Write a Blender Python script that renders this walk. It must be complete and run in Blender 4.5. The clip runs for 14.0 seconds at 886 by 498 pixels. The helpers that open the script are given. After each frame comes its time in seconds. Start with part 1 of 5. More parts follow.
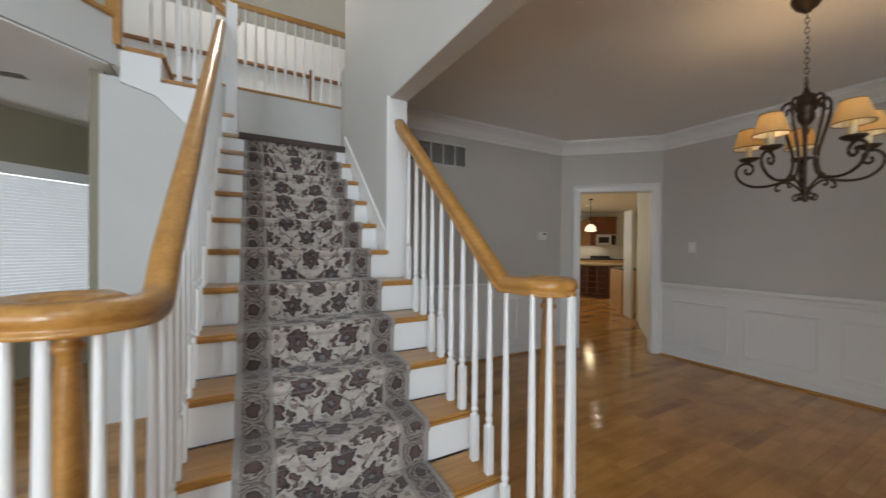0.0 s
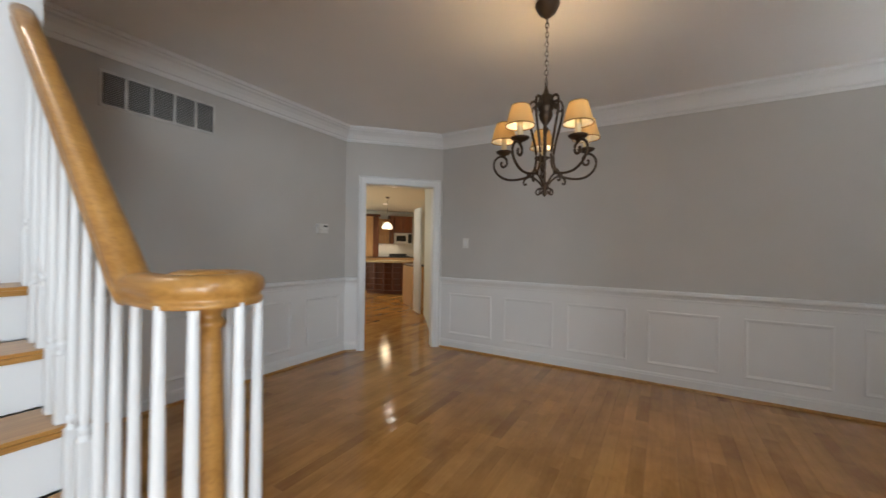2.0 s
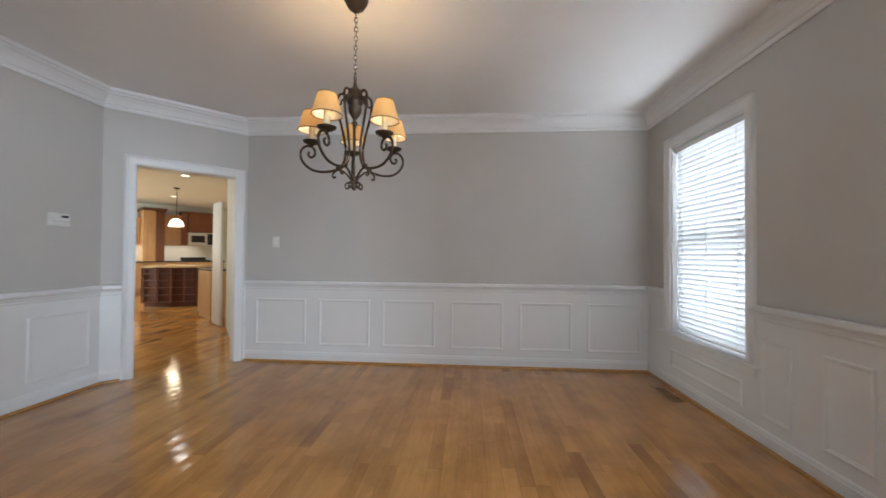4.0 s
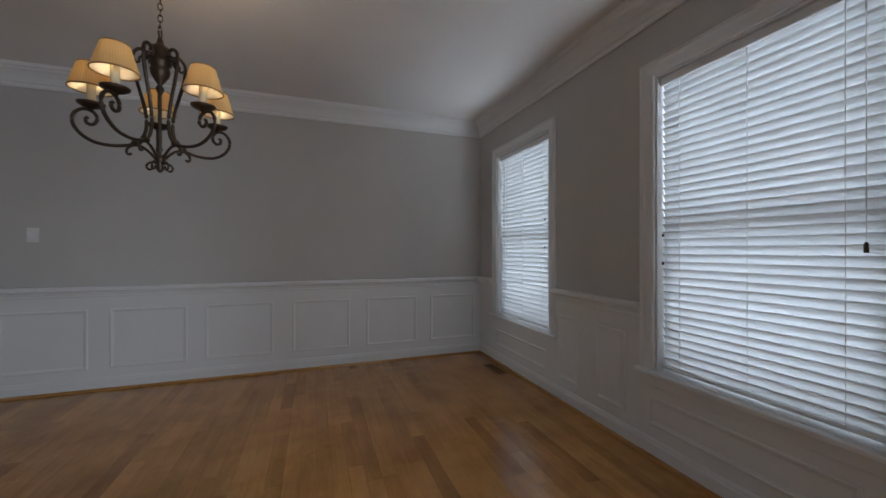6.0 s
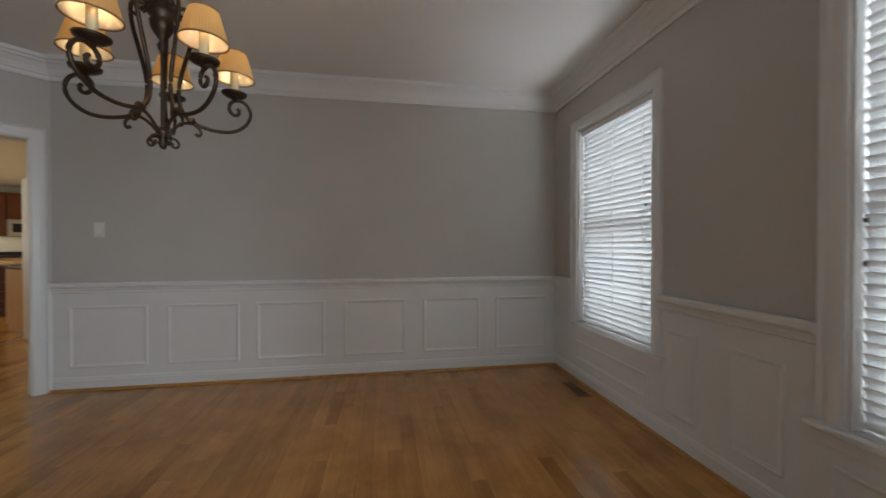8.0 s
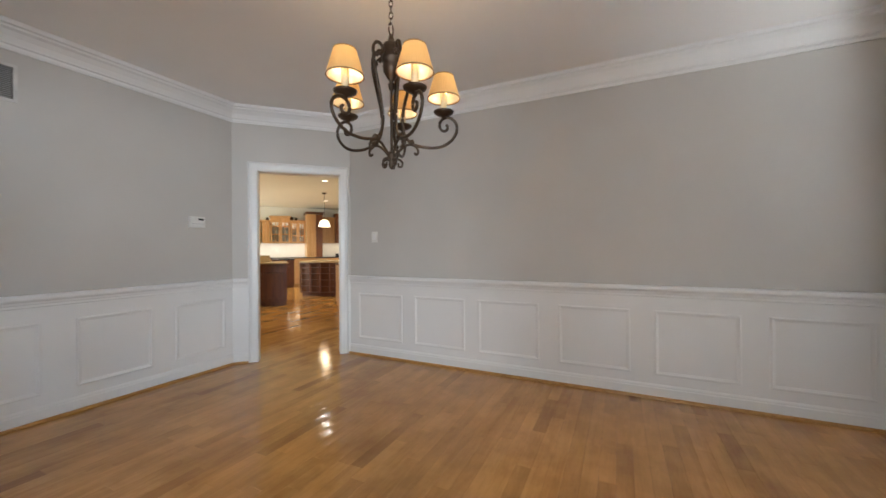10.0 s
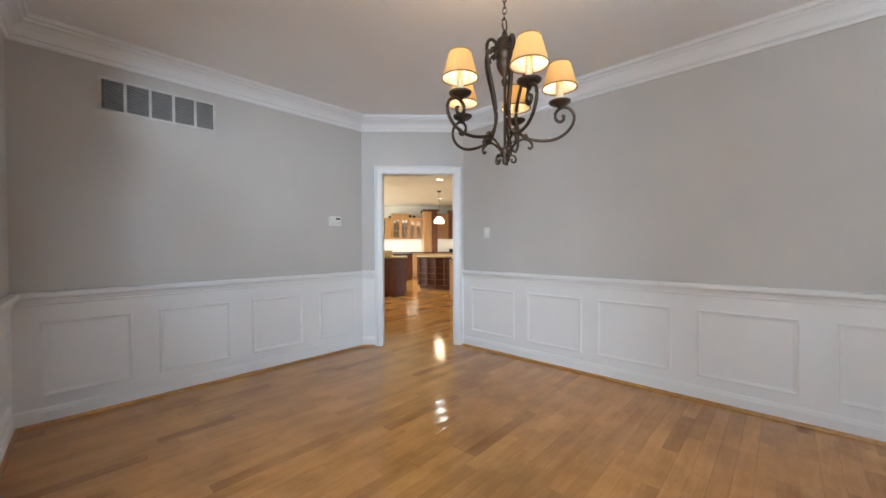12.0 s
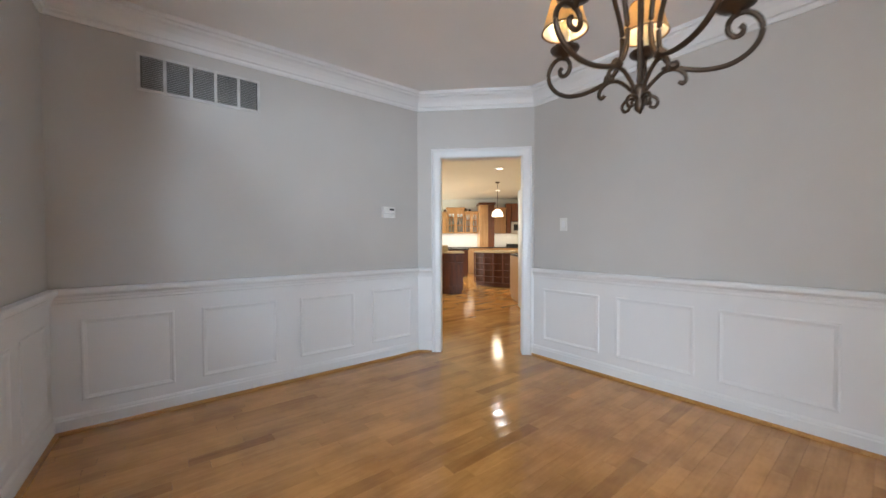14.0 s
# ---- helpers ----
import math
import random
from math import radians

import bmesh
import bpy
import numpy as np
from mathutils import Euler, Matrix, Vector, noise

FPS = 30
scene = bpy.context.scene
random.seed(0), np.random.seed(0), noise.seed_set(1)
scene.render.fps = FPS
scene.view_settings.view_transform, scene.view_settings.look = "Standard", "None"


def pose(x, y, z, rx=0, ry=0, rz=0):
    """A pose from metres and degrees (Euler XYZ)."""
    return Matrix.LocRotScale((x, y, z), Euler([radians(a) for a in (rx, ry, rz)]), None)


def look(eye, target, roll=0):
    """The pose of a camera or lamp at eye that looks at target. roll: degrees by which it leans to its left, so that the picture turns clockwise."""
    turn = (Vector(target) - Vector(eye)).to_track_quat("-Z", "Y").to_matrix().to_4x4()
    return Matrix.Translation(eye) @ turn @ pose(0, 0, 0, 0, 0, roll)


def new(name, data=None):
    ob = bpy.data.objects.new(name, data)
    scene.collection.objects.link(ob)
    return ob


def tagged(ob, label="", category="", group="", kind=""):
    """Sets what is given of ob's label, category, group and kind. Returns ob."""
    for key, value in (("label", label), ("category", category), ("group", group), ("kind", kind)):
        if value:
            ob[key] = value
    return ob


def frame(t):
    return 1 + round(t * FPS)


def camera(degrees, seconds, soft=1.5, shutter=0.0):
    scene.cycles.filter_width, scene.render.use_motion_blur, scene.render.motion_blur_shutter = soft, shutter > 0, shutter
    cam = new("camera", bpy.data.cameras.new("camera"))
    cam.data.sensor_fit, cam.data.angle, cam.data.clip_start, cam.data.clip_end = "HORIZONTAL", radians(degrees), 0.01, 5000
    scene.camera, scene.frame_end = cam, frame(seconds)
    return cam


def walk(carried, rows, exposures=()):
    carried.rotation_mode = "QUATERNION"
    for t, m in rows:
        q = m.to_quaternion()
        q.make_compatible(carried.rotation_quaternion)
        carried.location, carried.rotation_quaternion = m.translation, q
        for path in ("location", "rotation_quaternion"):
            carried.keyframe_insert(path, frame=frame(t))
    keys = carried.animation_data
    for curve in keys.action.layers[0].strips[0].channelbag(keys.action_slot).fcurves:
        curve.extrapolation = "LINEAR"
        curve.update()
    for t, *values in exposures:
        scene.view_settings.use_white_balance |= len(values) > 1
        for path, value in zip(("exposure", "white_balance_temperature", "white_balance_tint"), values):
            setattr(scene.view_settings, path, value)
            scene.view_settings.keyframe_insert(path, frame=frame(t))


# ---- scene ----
cam = camera(100.9, 14.0, 1.5, 0.4)
PATH = [
    (0, (0.195, 0.094, 1.301), (1.186, 1.831, 1.292), 0.5),
    (0.5, (0.326, 0.113, 1.297), (1.571, 1.679, 1.279), 0.5),
    (0.8, (0.43, 0.114, 1.298), (1.784, 1.586, 1.28), 0.5),
    (1, (0.489, 0.121, 1.296), (1.91, 1.527, 1.279), 0.7),
    (1.2, (0.549, 0.128, 1.289), (2.029, 1.473, 1.268), 0.7),
    (1.5, (0.617, 0.199, 1.273), (2.198, 1.425, 1.256), 0.4),
    (2, (0.786, 0.265, 1.252), (2.502, 1.292, 1.251), 0.9),
    (2.5, (0.881, 0.26, 1.223), (2.719, 1.048, 1.223), 0.7),
    (3, (0.95, 0.233, 1.236), (2.865, 0.809, 1.238), 0.4),
    (3.5, (0.892, 0.218, 1.213), (2.861, 0.568, 1.231), 0.5),
    (4, (0.846, 0.193, 1.203), (2.841, 0.332, 1.232), 0.5),
    (4.2, (0.829, 0.204, 1.197), (2.829, 0.241, 1.229), 0.3),
    (6.5, (0.903, 0.152, 1.214), (2.773, -0.56, 1.212), 0.1),
    (7, (0.987, 0.06, 1.218), (2.862, -0.635, 1.208), -0.0),
    (7.5, (1.146, 0.025, 1.196), (3.066, -0.535, 1.177), 0.1),
    (8, (1.355, 0.024, 1.198), (3.329, -0.298, 1.177), 0.0),
    (8.5, (1.444, -0.039, 1.2), (3.444, -0.016, 1.184), -0.1),
    (9, (1.472, -0.09, 1.191), (3.435, 0.292, 1.186), -0.4),
    (11.5, (1.468, -0.106, 1.195), (3.023, 1.152, 1.171), -0.1),
    (12, (1.455, -0.105, 1.195), (2.917, 1.26, 1.171), -0.3),
    (12.5, (1.453, -0.093, 1.188), (2.835, 1.353, 1.165), -0.3),
    (13, (1.493, -0.037, 1.185), (2.806, 1.472, 1.157), -0.4),
    (13.2, (1.551, -0.007, 1.197), (2.832, 1.528, 1.157), -0.2),
    (13.5, (1.604, 0.124, 1.171), (2.87, 1.673, 1.132), -0.3),
    (14, (1.749, 0.355, 1.181), (2.999, 1.916, 1.132), -0.2),
]
EXPOSURES = [(0.0, -1.38, 6850, 10), (1.5, -1.12, 6800, 10), (2.5, -0.78, 6650, 10), (3.0, -0.54, 6450, 10), (4.2, -0.57, 6200, 10), (6.3, -1.80, 6050, 10), (7.5, -1.78, 6300, 10), (8.0, -1.48, 6700, 10), (8.5, -0.82, 6850, 10), (9.0, -0.66, 6850, 10), (11.5, -0.18, 6250, 10), (14.0, -0.18, 6150, 10)]
walk(cam, [(t, look(eye, target, roll)) for t, eye, target, roll in PATH], EXPOSURES)

# ---------------------------------------------------------------- light
world = bpy.data.worlds.new("sky_world")
scene.world = world
world.use_nodes = True
_n = world.node_tree.nodes
_sky = _n.new("ShaderNodeTexSky")
_sky.sky_type = "NISHITA"
_sky.sun_disc = False
_sky.sun_elevation = radians(35)
_sky.sun_rotation = radians(250)
_n["Background"].inputs["Strength"].default_value = 0.10
world.node_tree.links.new(_sky.outputs[0], _n["Background"].inputs["Color"])
sun = new("sun", bpy.data.lights.new("sun", "SUN"))
sun.data.energy = 0.8
sun.data.angle = radians(12)
sun.data.color = (1.0, 0.96, 0.9)
sun.matrix_world = look((-20, -8, 16), (0, 0, 0))


def area_lamp(name, eye, target, w, h, watts, color):
    li = bpy.data.lights.new(name, "AREA")
    li.shape, li.size, li.size_y, li.energy, li.color = "RECTANGLE", w, h, watts, color
    ob = new(name, li)
    ob.matrix_world = look(eye, target)
    return ob


def point_lamp(name, place, watts, color, radius=0.03):
    li = bpy.data.lights.new(name, "POINT")
    li.energy, li.color, li.shadow_soft_size = watts, color, radius
    ob = new(name, li)
    ob.location = place
    return ob


DAY = (0.86, 0.93, 1.0)
DAY_COOL = (0.72, 0.86, 1.0)
WARM = (1.0, 0.66, 0.33)
# daylight at the two dining windows and at assumed, unseen foyer front windows
area_lamp("window_light_dining_1", (3.92, -1.95, 1.4), (3.92, 0, 1.1), 0.86, 1.65, 98, DAY)
area_lamp("window_light_dining_2", (1.99, -1.95, 1.4), (1.99, 0, 1.1), 0.86, 1.65, 98, DAY)
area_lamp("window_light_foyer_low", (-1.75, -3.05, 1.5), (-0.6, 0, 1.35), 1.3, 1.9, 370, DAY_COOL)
# added fill: no west window is known, it lifts the east wall
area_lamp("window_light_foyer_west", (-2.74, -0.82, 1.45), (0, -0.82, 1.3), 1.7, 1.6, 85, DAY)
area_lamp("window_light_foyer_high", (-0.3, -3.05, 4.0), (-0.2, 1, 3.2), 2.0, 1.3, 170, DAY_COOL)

# ---------------------------------------------------------------- materials


def nodes_of(name):
    m = bpy.data.materials.new(name)
    m.use_nodes = True
    nt = m.node_tree
    return m, nt, nt.nodes["Principled BSDF"]


def node(nt, kind, **vals):
    nd = nt.nodes.new(kind)
    for k, v in vals.items():
        nd.inputs[k].default_value = v
    return nd


def mix(nt, fac, a, b, how="MIX"):
    nd = nt.nodes.new("ShaderNodeMix")
    nd.data_type, nd.blend_type = "RGBA", how
    for sock, v in ((nd.inputs[0], fac), (nd.inputs[6], a), (nd.inputs[7], b)):
        if hasattr(v, "links"):
            nt.links.new(v, sock)
        else:
            sock.default_value = v
    return nd.outputs[2]


def ramp(nt, src, stops):
    nd = nt.nodes.new("ShaderNodeValToRGB")
    el = nd.color_ramp.elements
    while len(el) < len(stops):
        el.new(0.5)
    for e, (p, c) in zip(el, stops):
        e.position, e.color = p, c
    nt.links.new(src, nd.inputs[0])
    return nd.outputs[0]


def coords(nt, scale=(1, 1, 1), rot=(0, 0, 0)):
    tc = nt.nodes.new("ShaderNodeTexCoord")
    mp = nt.nodes.new("ShaderNodeMapping")
    mp.inputs["Scale"].default_value = scale
    mp.inputs["Rotation"].default_value = rot
    nt.links.new(tc.outputs["Object"], mp.inputs[0])
    return mp.outputs[0]


def bump(nt, bsdf, height, strength, dist=0.01):
    nd = nt.nodes.new("ShaderNodeBump")
    nd.inputs["Strength"].default_value, nd.inputs["Distance"].default_value = strength, dist
    nt.links.new(height, nd.inputs["Height"])
    nt.links.new(nd.outputs[0], bsdf.inputs["Normal"])


def paint(name, col, rough=0.5, var=0.05, grain=260, relief=0.08):
    """Rolled or brushed paint: faint cloudy variation and an orange-peel relief."""
    m, nt, b = nodes_of(name)
    co = coords(nt)
    big = node(nt, "ShaderNodeTexNoise", Scale=1.7, Detail=4.0)
    fine = node(nt, "ShaderNodeTexNoise", Scale=grain, Detail=3.0)
    nt.links.new(co, big.inputs["Vector"])
    nt.links.new(co, fine.inputs["Vector"])
    lo = tuple(c * (1 - var) for c in col) + (1,)
    hi = tuple(min(1, c * (1 + var)) for c in col) + (1,)
    c1 = ramp(nt, big.outputs[0], [(0.3, lo), (0.7, hi)])
    nt.links.new(c1, b.inputs["Base Color"])
    r = node(nt, "ShaderNodeMapRange")
    r.inputs["To Min"].default_value, r.inputs["To Max"].default_value = rough - 0.06, rough + 0.08
    nt.links.new(big.outputs[0], r.inputs[0])
    nt.links.new(r.outputs[0], b.inputs["Roughness"])
    bump(nt, b, fine.outputs[0], relief, 0.002)
    return m


def wood(name, dark, light, rough=0.28, along="X", scale=1.0, coat=0.3, rand=0.35, boards=0.0):
    """Varnished timber: long grain, pores, and a shade of its own for each piece."""
    m, nt, b = nodes_of(name)
    st = {"X": (1.2, 22, 22), "Y": (22, 1.2, 22), "Z": (22, 22, 1.2)}[along]
    if boards:
        st = (1.6, 13, 13)
    co = coords(nt, tuple(s * scale for s in st))
    info = nt.nodes.new("ShaderNodeObjectInfo")
    geo = nt.nodes.new("ShaderNodeNewGeometry")
    rnd = nt.nodes.new("ShaderNodeMath")
    rnd.operation = "ADD"
    nt.links.new(info.outputs["Random"], rnd.inputs[0])
    nt.links.new(geo.outputs["Random Per Island"], rnd.inputs[1])
    shift = nt.nodes.new("ShaderNodeVectorMath")
    shift.operation = "MULTIPLY_ADD"
    comb = nt.nodes.new("ShaderNodeCombineXYZ")
    for i in range(3):
        nt.links.new(rnd.outputs[0], comb.inputs[i])
    shift.inputs[1].default_value = (37, 53, 71)
    nt.links.new(comb.outputs[0], shift.inputs[0])
    nt.links.new(co, shift.inputs[2])
    grain = node(nt, "ShaderNodeTexNoise", Scale=1.0, Detail=6.0, Roughness=0.6, Distortion=0.6)
    pores = node(nt, "ShaderNodeTexNoise", Scale=6.0, Detail=3.0)
    nt.links.new(shift.outputs[0], grain.inputs["Vector"])
    nt.links.new(shift.outputs[0], pores.inputs["Vector"])
    c1 = ramp(nt, grain.outputs[0], [(0.3, dark + (1,)), (0.68, light + (1,))])
    fr = nt.nodes.new("ShaderNodeMath")
    fr.operation = "FRACT"
    nt.links.new(rnd.outputs[0], fr.inputs[0])
    mid = tuple((a + c) / 2 for a, c in zip(dark, light))
    tone = ramp(nt, fr.outputs[0], [(0.0, tuple(c * 0.68 for c in dark) + (1,)), (0.10, tuple(c * 0.9 for c in mid) + (1,)), (0.7, light + (1,)), (1.0, tuple(min(1, c * 1.12) for c in light) + (1,))])
    c2 = mix(nt, rand, c1, tone)
    dk = ramp(nt, pores.outputs[0], [(0.35, (0.72, 0.66, 0.6, 1)), (0.55, (1, 1, 1, 1))])
    c3 = mix(nt, 0.22 if boards else 0.55, c2, dk, "MULTIPLY")
    if boards:
        blot = node(nt, "ShaderNodeTexNoise", Scale=3.2, Detail=4.0, Roughness=0.6)
        pos = nt.nodes.new("ShaderNodeNewGeometry")
        nt.links.new(pos.outputs["Position"], blot.inputs["Vector"])
        c3 = mix(nt, 1.0, c3, ramp(nt, blot.outputs[0], [(0.34, (0.80, 0.76, 0.70, 1)), (0.62, (1.06, 1.05, 1.03, 1))]), "MULTIPLY")
    nt.links.new(c3, b.inputs["Base Color"])
    b.inputs["Roughness"].default_value = rough
    b.inputs["Coat Weight"].default_value = coat
    b.inputs["Coat Roughness"].default_value = 0.12
    if not boards:
        bump(nt, b, pores.outputs[0], 0.06, 0.002)
        return m
    # each strip lies slightly cupped, and the finish is faintly wavy
    tc = nt.nodes.new("ShaderNodeTexCoord")
    sep = nt.nodes.new("ShaderNodeSeparateXYZ")
    nt.links.new(tc.outputs["Object"], sep.inputs[0])
    last = sep.outputs[1]
    for op, val in (("DIVIDE", boards), ("FRACT", None), ("SUBTRACT", 0.5), ("POWER", 2.0), ("MULTIPLY", 2.1)):
        nd = nt.nodes.new("ShaderNodeMath")
        nd.operation = op
        nt.links.new(last, nd.inputs[0])
        if val is not None:
            nd.inputs[1].default_value = val
        last = nd.outputs[0]
    wav = node(nt, "ShaderNodeTexNoise", Scale=9.0, Detail=2.0)
    nt.links.new(tc.outputs["Object"], wav.inputs["Vector"])
    add = nt.nodes.new("ShaderNodeMath")
    add.operation = "ADD"
    nt.links.new(last, add.inputs[0])
    nt.links.new(wav.outputs[0], add.inputs[1])
    bump(nt, b, add.outputs[0], 0.22, 0.004)
    rr = ramp(nt, wav.outputs[0], [(0.3, (0.06, 0.06, 0.06, 1)), (0.7, (0.14, 0.14, 0.14, 1))])
    nt.links.new(rr, b.inputs["Roughness"])
    return m


def plain(name, col, rough=0.5, metal=0.0, emit=None, power=0.0, trans=0.0):
    m, nt, b = nodes_of(name)
    big = node(nt, "ShaderNodeTexNoise", Scale=14.0, Detail=4.0)
    nt.links.new(coords(nt), big.inputs["Vector"])
    c1 = ramp(nt, big.outputs[0], [(0.3, tuple(c * 0.88 for c in col) + (1,)), (0.7, tuple(min(1, c * 1.08) for c in col) + (1,))])
    nt.links.new(c1, b.inputs["Base Color"])
    b.inputs["Roughness"].default_value, b.inputs["Metallic"].default_value = rough, metal
    b.inputs["Transmission Weight"].default_value = trans
    if emit:
        b.inputs["Emission Color"].default_value = emit + (1,)
        b.inputs["Emission Strength"].default_value = power
    return m


def glass_mat(name):
    m, nt, b = nodes_of(name)
    b.inputs["Base Color"].default_value = (0.95, 0.98, 0.97, 1)
    b.inputs["Roughness"].default_value, b.inputs["Transmission Weight"].default_value, b.inputs["IOR"].default_value = 0.02, 1.0, 1.1
    return m


def translucent(name, col, share, rough=0.5, ribs=0.0):
    """Thin white slats or pleated fabric that let part of the light through."""
    m, nt, b = nodes_of(name)
    b.inputs["Base Color"].default_value = col + (1,)
    b.inputs["Roughness"].default_value = rough
    tr = node(nt, "ShaderNodeBsdfTranslucent", Color=col + (1,))
    mx = nt.nodes.new("ShaderNodeMixShader")
    mx.inputs[0].default_value = share
    nt.links.new(b.outputs[0], mx.inputs[1])
    nt.links.new(tr.outputs[0], mx.inputs[2])
    nt.links.new(mx.outputs[0], nt.nodes["Material Output"].inputs["Surface"])
    fine = node(nt, "ShaderNodeTexNoise", Scale=180.0, Detail=2.0)
    nt.links.new(coords(nt), fine.inputs["Vector"])
    bump(nt, b, fine.outputs[0], 0.05, 0.001)
    return m


M_WALL = paint("greige_wall_paint", (0.56, 0.537, 0.51), 0.5, 0.03)
M_FOYER = paint("pale_grey_foyer_paint", (0.60, 0.60, 0.585), 0.6, 0.03)
M_OLIVE = paint("olive_wall_paint", (0.30, 0.275, 0.20), 0.6, 0.04)
M_WHITE = paint("white_semigloss_trim", (0.80, 0.80, 0.80), 0.32, 0.02, 120, 0.04)
M_CEIL = paint("flat_ceiling_paint", (0.85, 0.84, 0.83), 0.8, 0.02, 320, 0.12)
M_CREAM = paint("cream_kitchen_paint", (0.74, 0.735, 0.66), 0.6, 0.03)
M_KCEIL = paint("cream_kitchen_ceiling_paint", (0.77, 0.78, 0.69), 0.7, 0.02)
M_OAK = wood("honey_oak", (0.36, 0.160, 0.036), (0.54, 0.275, 0.075), 0.30, "Y", 1.0, 0.2, 0.15)
M_OAKX = wood("honey_oak_cross", (0.36, 0.160, 0.036), (0.54, 0.275, 0.075), 0.30, "X", 1.0, 0.2, 0.15)
# darker oak for the far rail and post: their shade is in the colour
M_OAK_SHADE = wood("shaded_oak", (0.20, 0.085, 0.03), (0.33, 0.15, 0.06), 0.5, "X", 1.0, 0.0, 0.15)
M_FLOOR = wood("oak_floor_boards", (0.36, 0.162, 0.040), (0.60, 0.305, 0.092), 0.13, "X", 1.0, 0.0, 0.5, 0.083)
M_SUB = plain("floor_joint", (0.28, 0.14, 0.045), 0.5)
M_IRON = plain("bronzed_wrought_iron", (0.075, 0.052, 0.036), 0.42, 0.75)
M_SLAT = translucent("white_blind_slat", (0.84, 0.85, 0.86), 0.28, 0.45)
M_GLASS = glass_mat("window_glass")
M_PLASTIC = plain("white_plastic", (0.78, 0.77, 0.74), 0.4)
M_DARK = plain("dark_void", (0.03, 0.03, 0.03), 0.9)

# ---------------------------------------------------------------- mesh helpers


def link(name, bm, mat, parent=None, label="", smooth=False):
    me = bpy.data.meshes.new(name)
    bmesh.ops.recalc_face_normals(bm, faces=bm.faces)
    bm.to_mesh(me)
    bm.free()
    me.materials.append(mat)
    if smooth:
        for p in me.polygons:
            p.use_smooth = True
    ob = new(name, me)
    if parent:
        ob.parent = parent
    if label:
        ob["label"] = label
    return ob


def part(name, bm, mat, parent, label="", smooth=False):
    return link(name, bm, mat, parent, label, smooth)


def thing(name, label, category, group="", at=(0, 0, 0), rz=0):
    ob = new(name)
    ob.empty_display_size = 0.1
    ob.matrix_world = pose(*at, 0, 0, rz)
    return tagged(ob, label, category, group)


def structure(name, bm, mat, label="", smooth=False):
    return tagged(link(name, bm, mat, None, label, smooth), kind="structure")


def box(bm, x0, x1, y0, y1, z0, z1, bev=0.0, m=None):
    vs = [bm.verts.new((x, y, z)) for x in (x0, x1) for y in (y0, y1) for z in (z0, z1)]
    fs = [bm.faces.new([vs[i] for i in f]) for f in ((0, 1, 3, 2), (4, 6, 7, 5), (0, 4, 5, 1), (2, 3, 7, 6), (0, 2, 6, 4), (1, 5, 7, 3))]
    if bev:
        r = bmesh.ops.bevel(bm, geom=list({e for f in fs for e in f.edges}), offset=bev, segments=2, affect="EDGES", profile=0.5)
        vs = list({v for f in r["faces"] for v in f.verts} | {v for v in vs if v.is_valid})
    if m is not None:
        bmesh.ops.transform(bm, matrix=m, verts=[v for v in vs if v.is_valid])
    return bm


def boxes(*dims, bev=0.0, m=None):
    bm = bmesh.new()
    for d in dims:
        box(bm, *d, bev=bev, m=m)
    return bm


def prism(pts, z0, z1, bm=None):
    bm = bm or bmesh.new()
    lo = [bm.verts.new((x, y, z0)) for x, y in pts]
    hi = [bm.verts.new((x, y, z1)) for x, y in pts]
    bm.faces.new(lo)
    bm.faces.new(hi)
    n = len(pts)
    for i in range(n):
        bm.faces.new((lo[i], lo[(i + 1) % n], hi[(i + 1) % n], hi[i]))
    return bm


def lathe(prof, seg=20, bm=None, at=(0, 0, 0), cap=True):
    """prof: (r, z) from bottom to top, turned round the z axis."""
    bm = bm or bmesh.new()
    rings = []
    for r, z in prof:
        rings.append([bm.verts.new((at[0] + max(r, 1e-4) * math.cos(2 * math.pi * i / seg), at[1] + max(r, 1e-4) * math.sin(2 * math.pi * i / seg), at[2] + z)) for i in range(seg)])
    for a, b in zip(rings, rings[1:]):
        for i in range(seg):
            bm.faces.new((a[i], a[(i + 1) % seg], b[(i + 1) % seg], b[i]))
    if cap:
        bm.faces.new(rings[0])
        bm.faces.new(rings[-1])
    return bm


def smooth_path(pts, n=6):
    """Catmull-Rom through the points."""
    P = [Vector(p) for p in pts]
    P = [P[0] * 2 - P[1]] + P + [P[-1] * 2 - P[-2]]
    out = []
    for i in range(1, len(P) - 2):
        for k in range(n):
            t = k / n
            a, b, c, d = P[i - 1], P[i], P[i + 1], P[i + 2]
            out.append(0.5 * ((2 * b) + (c - a) * t + (2 * a - 5 * b + 4 * c - d) * t * t + (3 * b - a - 3 * c + d) * t ** 3))
    out.append(P[-2])
    return out


def tube(path, r, seg=8, bm=None, taper=None):
    """A round bar along a path of points; taper gives the radius at both ends."""
    bm = bm or bmesh.new()
    rings, up = [], Vector((0.03, 0.02, 1)).normalized()
    n = len(path)
    for i, p in enumerate(path):
        d = (path[min(i + 1, n - 1)] - path[max(i - 1, 0)]).normalized()
        s = d.cross(up)
        if s.length < 0.05:
            s = d.cross(Vector((1, 0.1, 0)))
        s.normalize()
        w = s.cross(d).normalized()
        rr = r if taper is None else taper[0] + (taper[1] - taper[0]) * i / (n - 1)
        rings.append([bm.verts.new(p + rr * (math.cos(2 * math.pi * k / seg) * s + math.sin(2 * math.pi * k / seg) * w)) for k in range(seg)])
    for a, b in zip(rings, rings[1:]):
        for k in range(seg):
            bm.faces.new((a[k], a[(k + 1) % seg], b[(k + 1) % seg], b[k]))
    bm.faces.new(rings[0])
    bm.faces.new(rings[-1])
    return bm


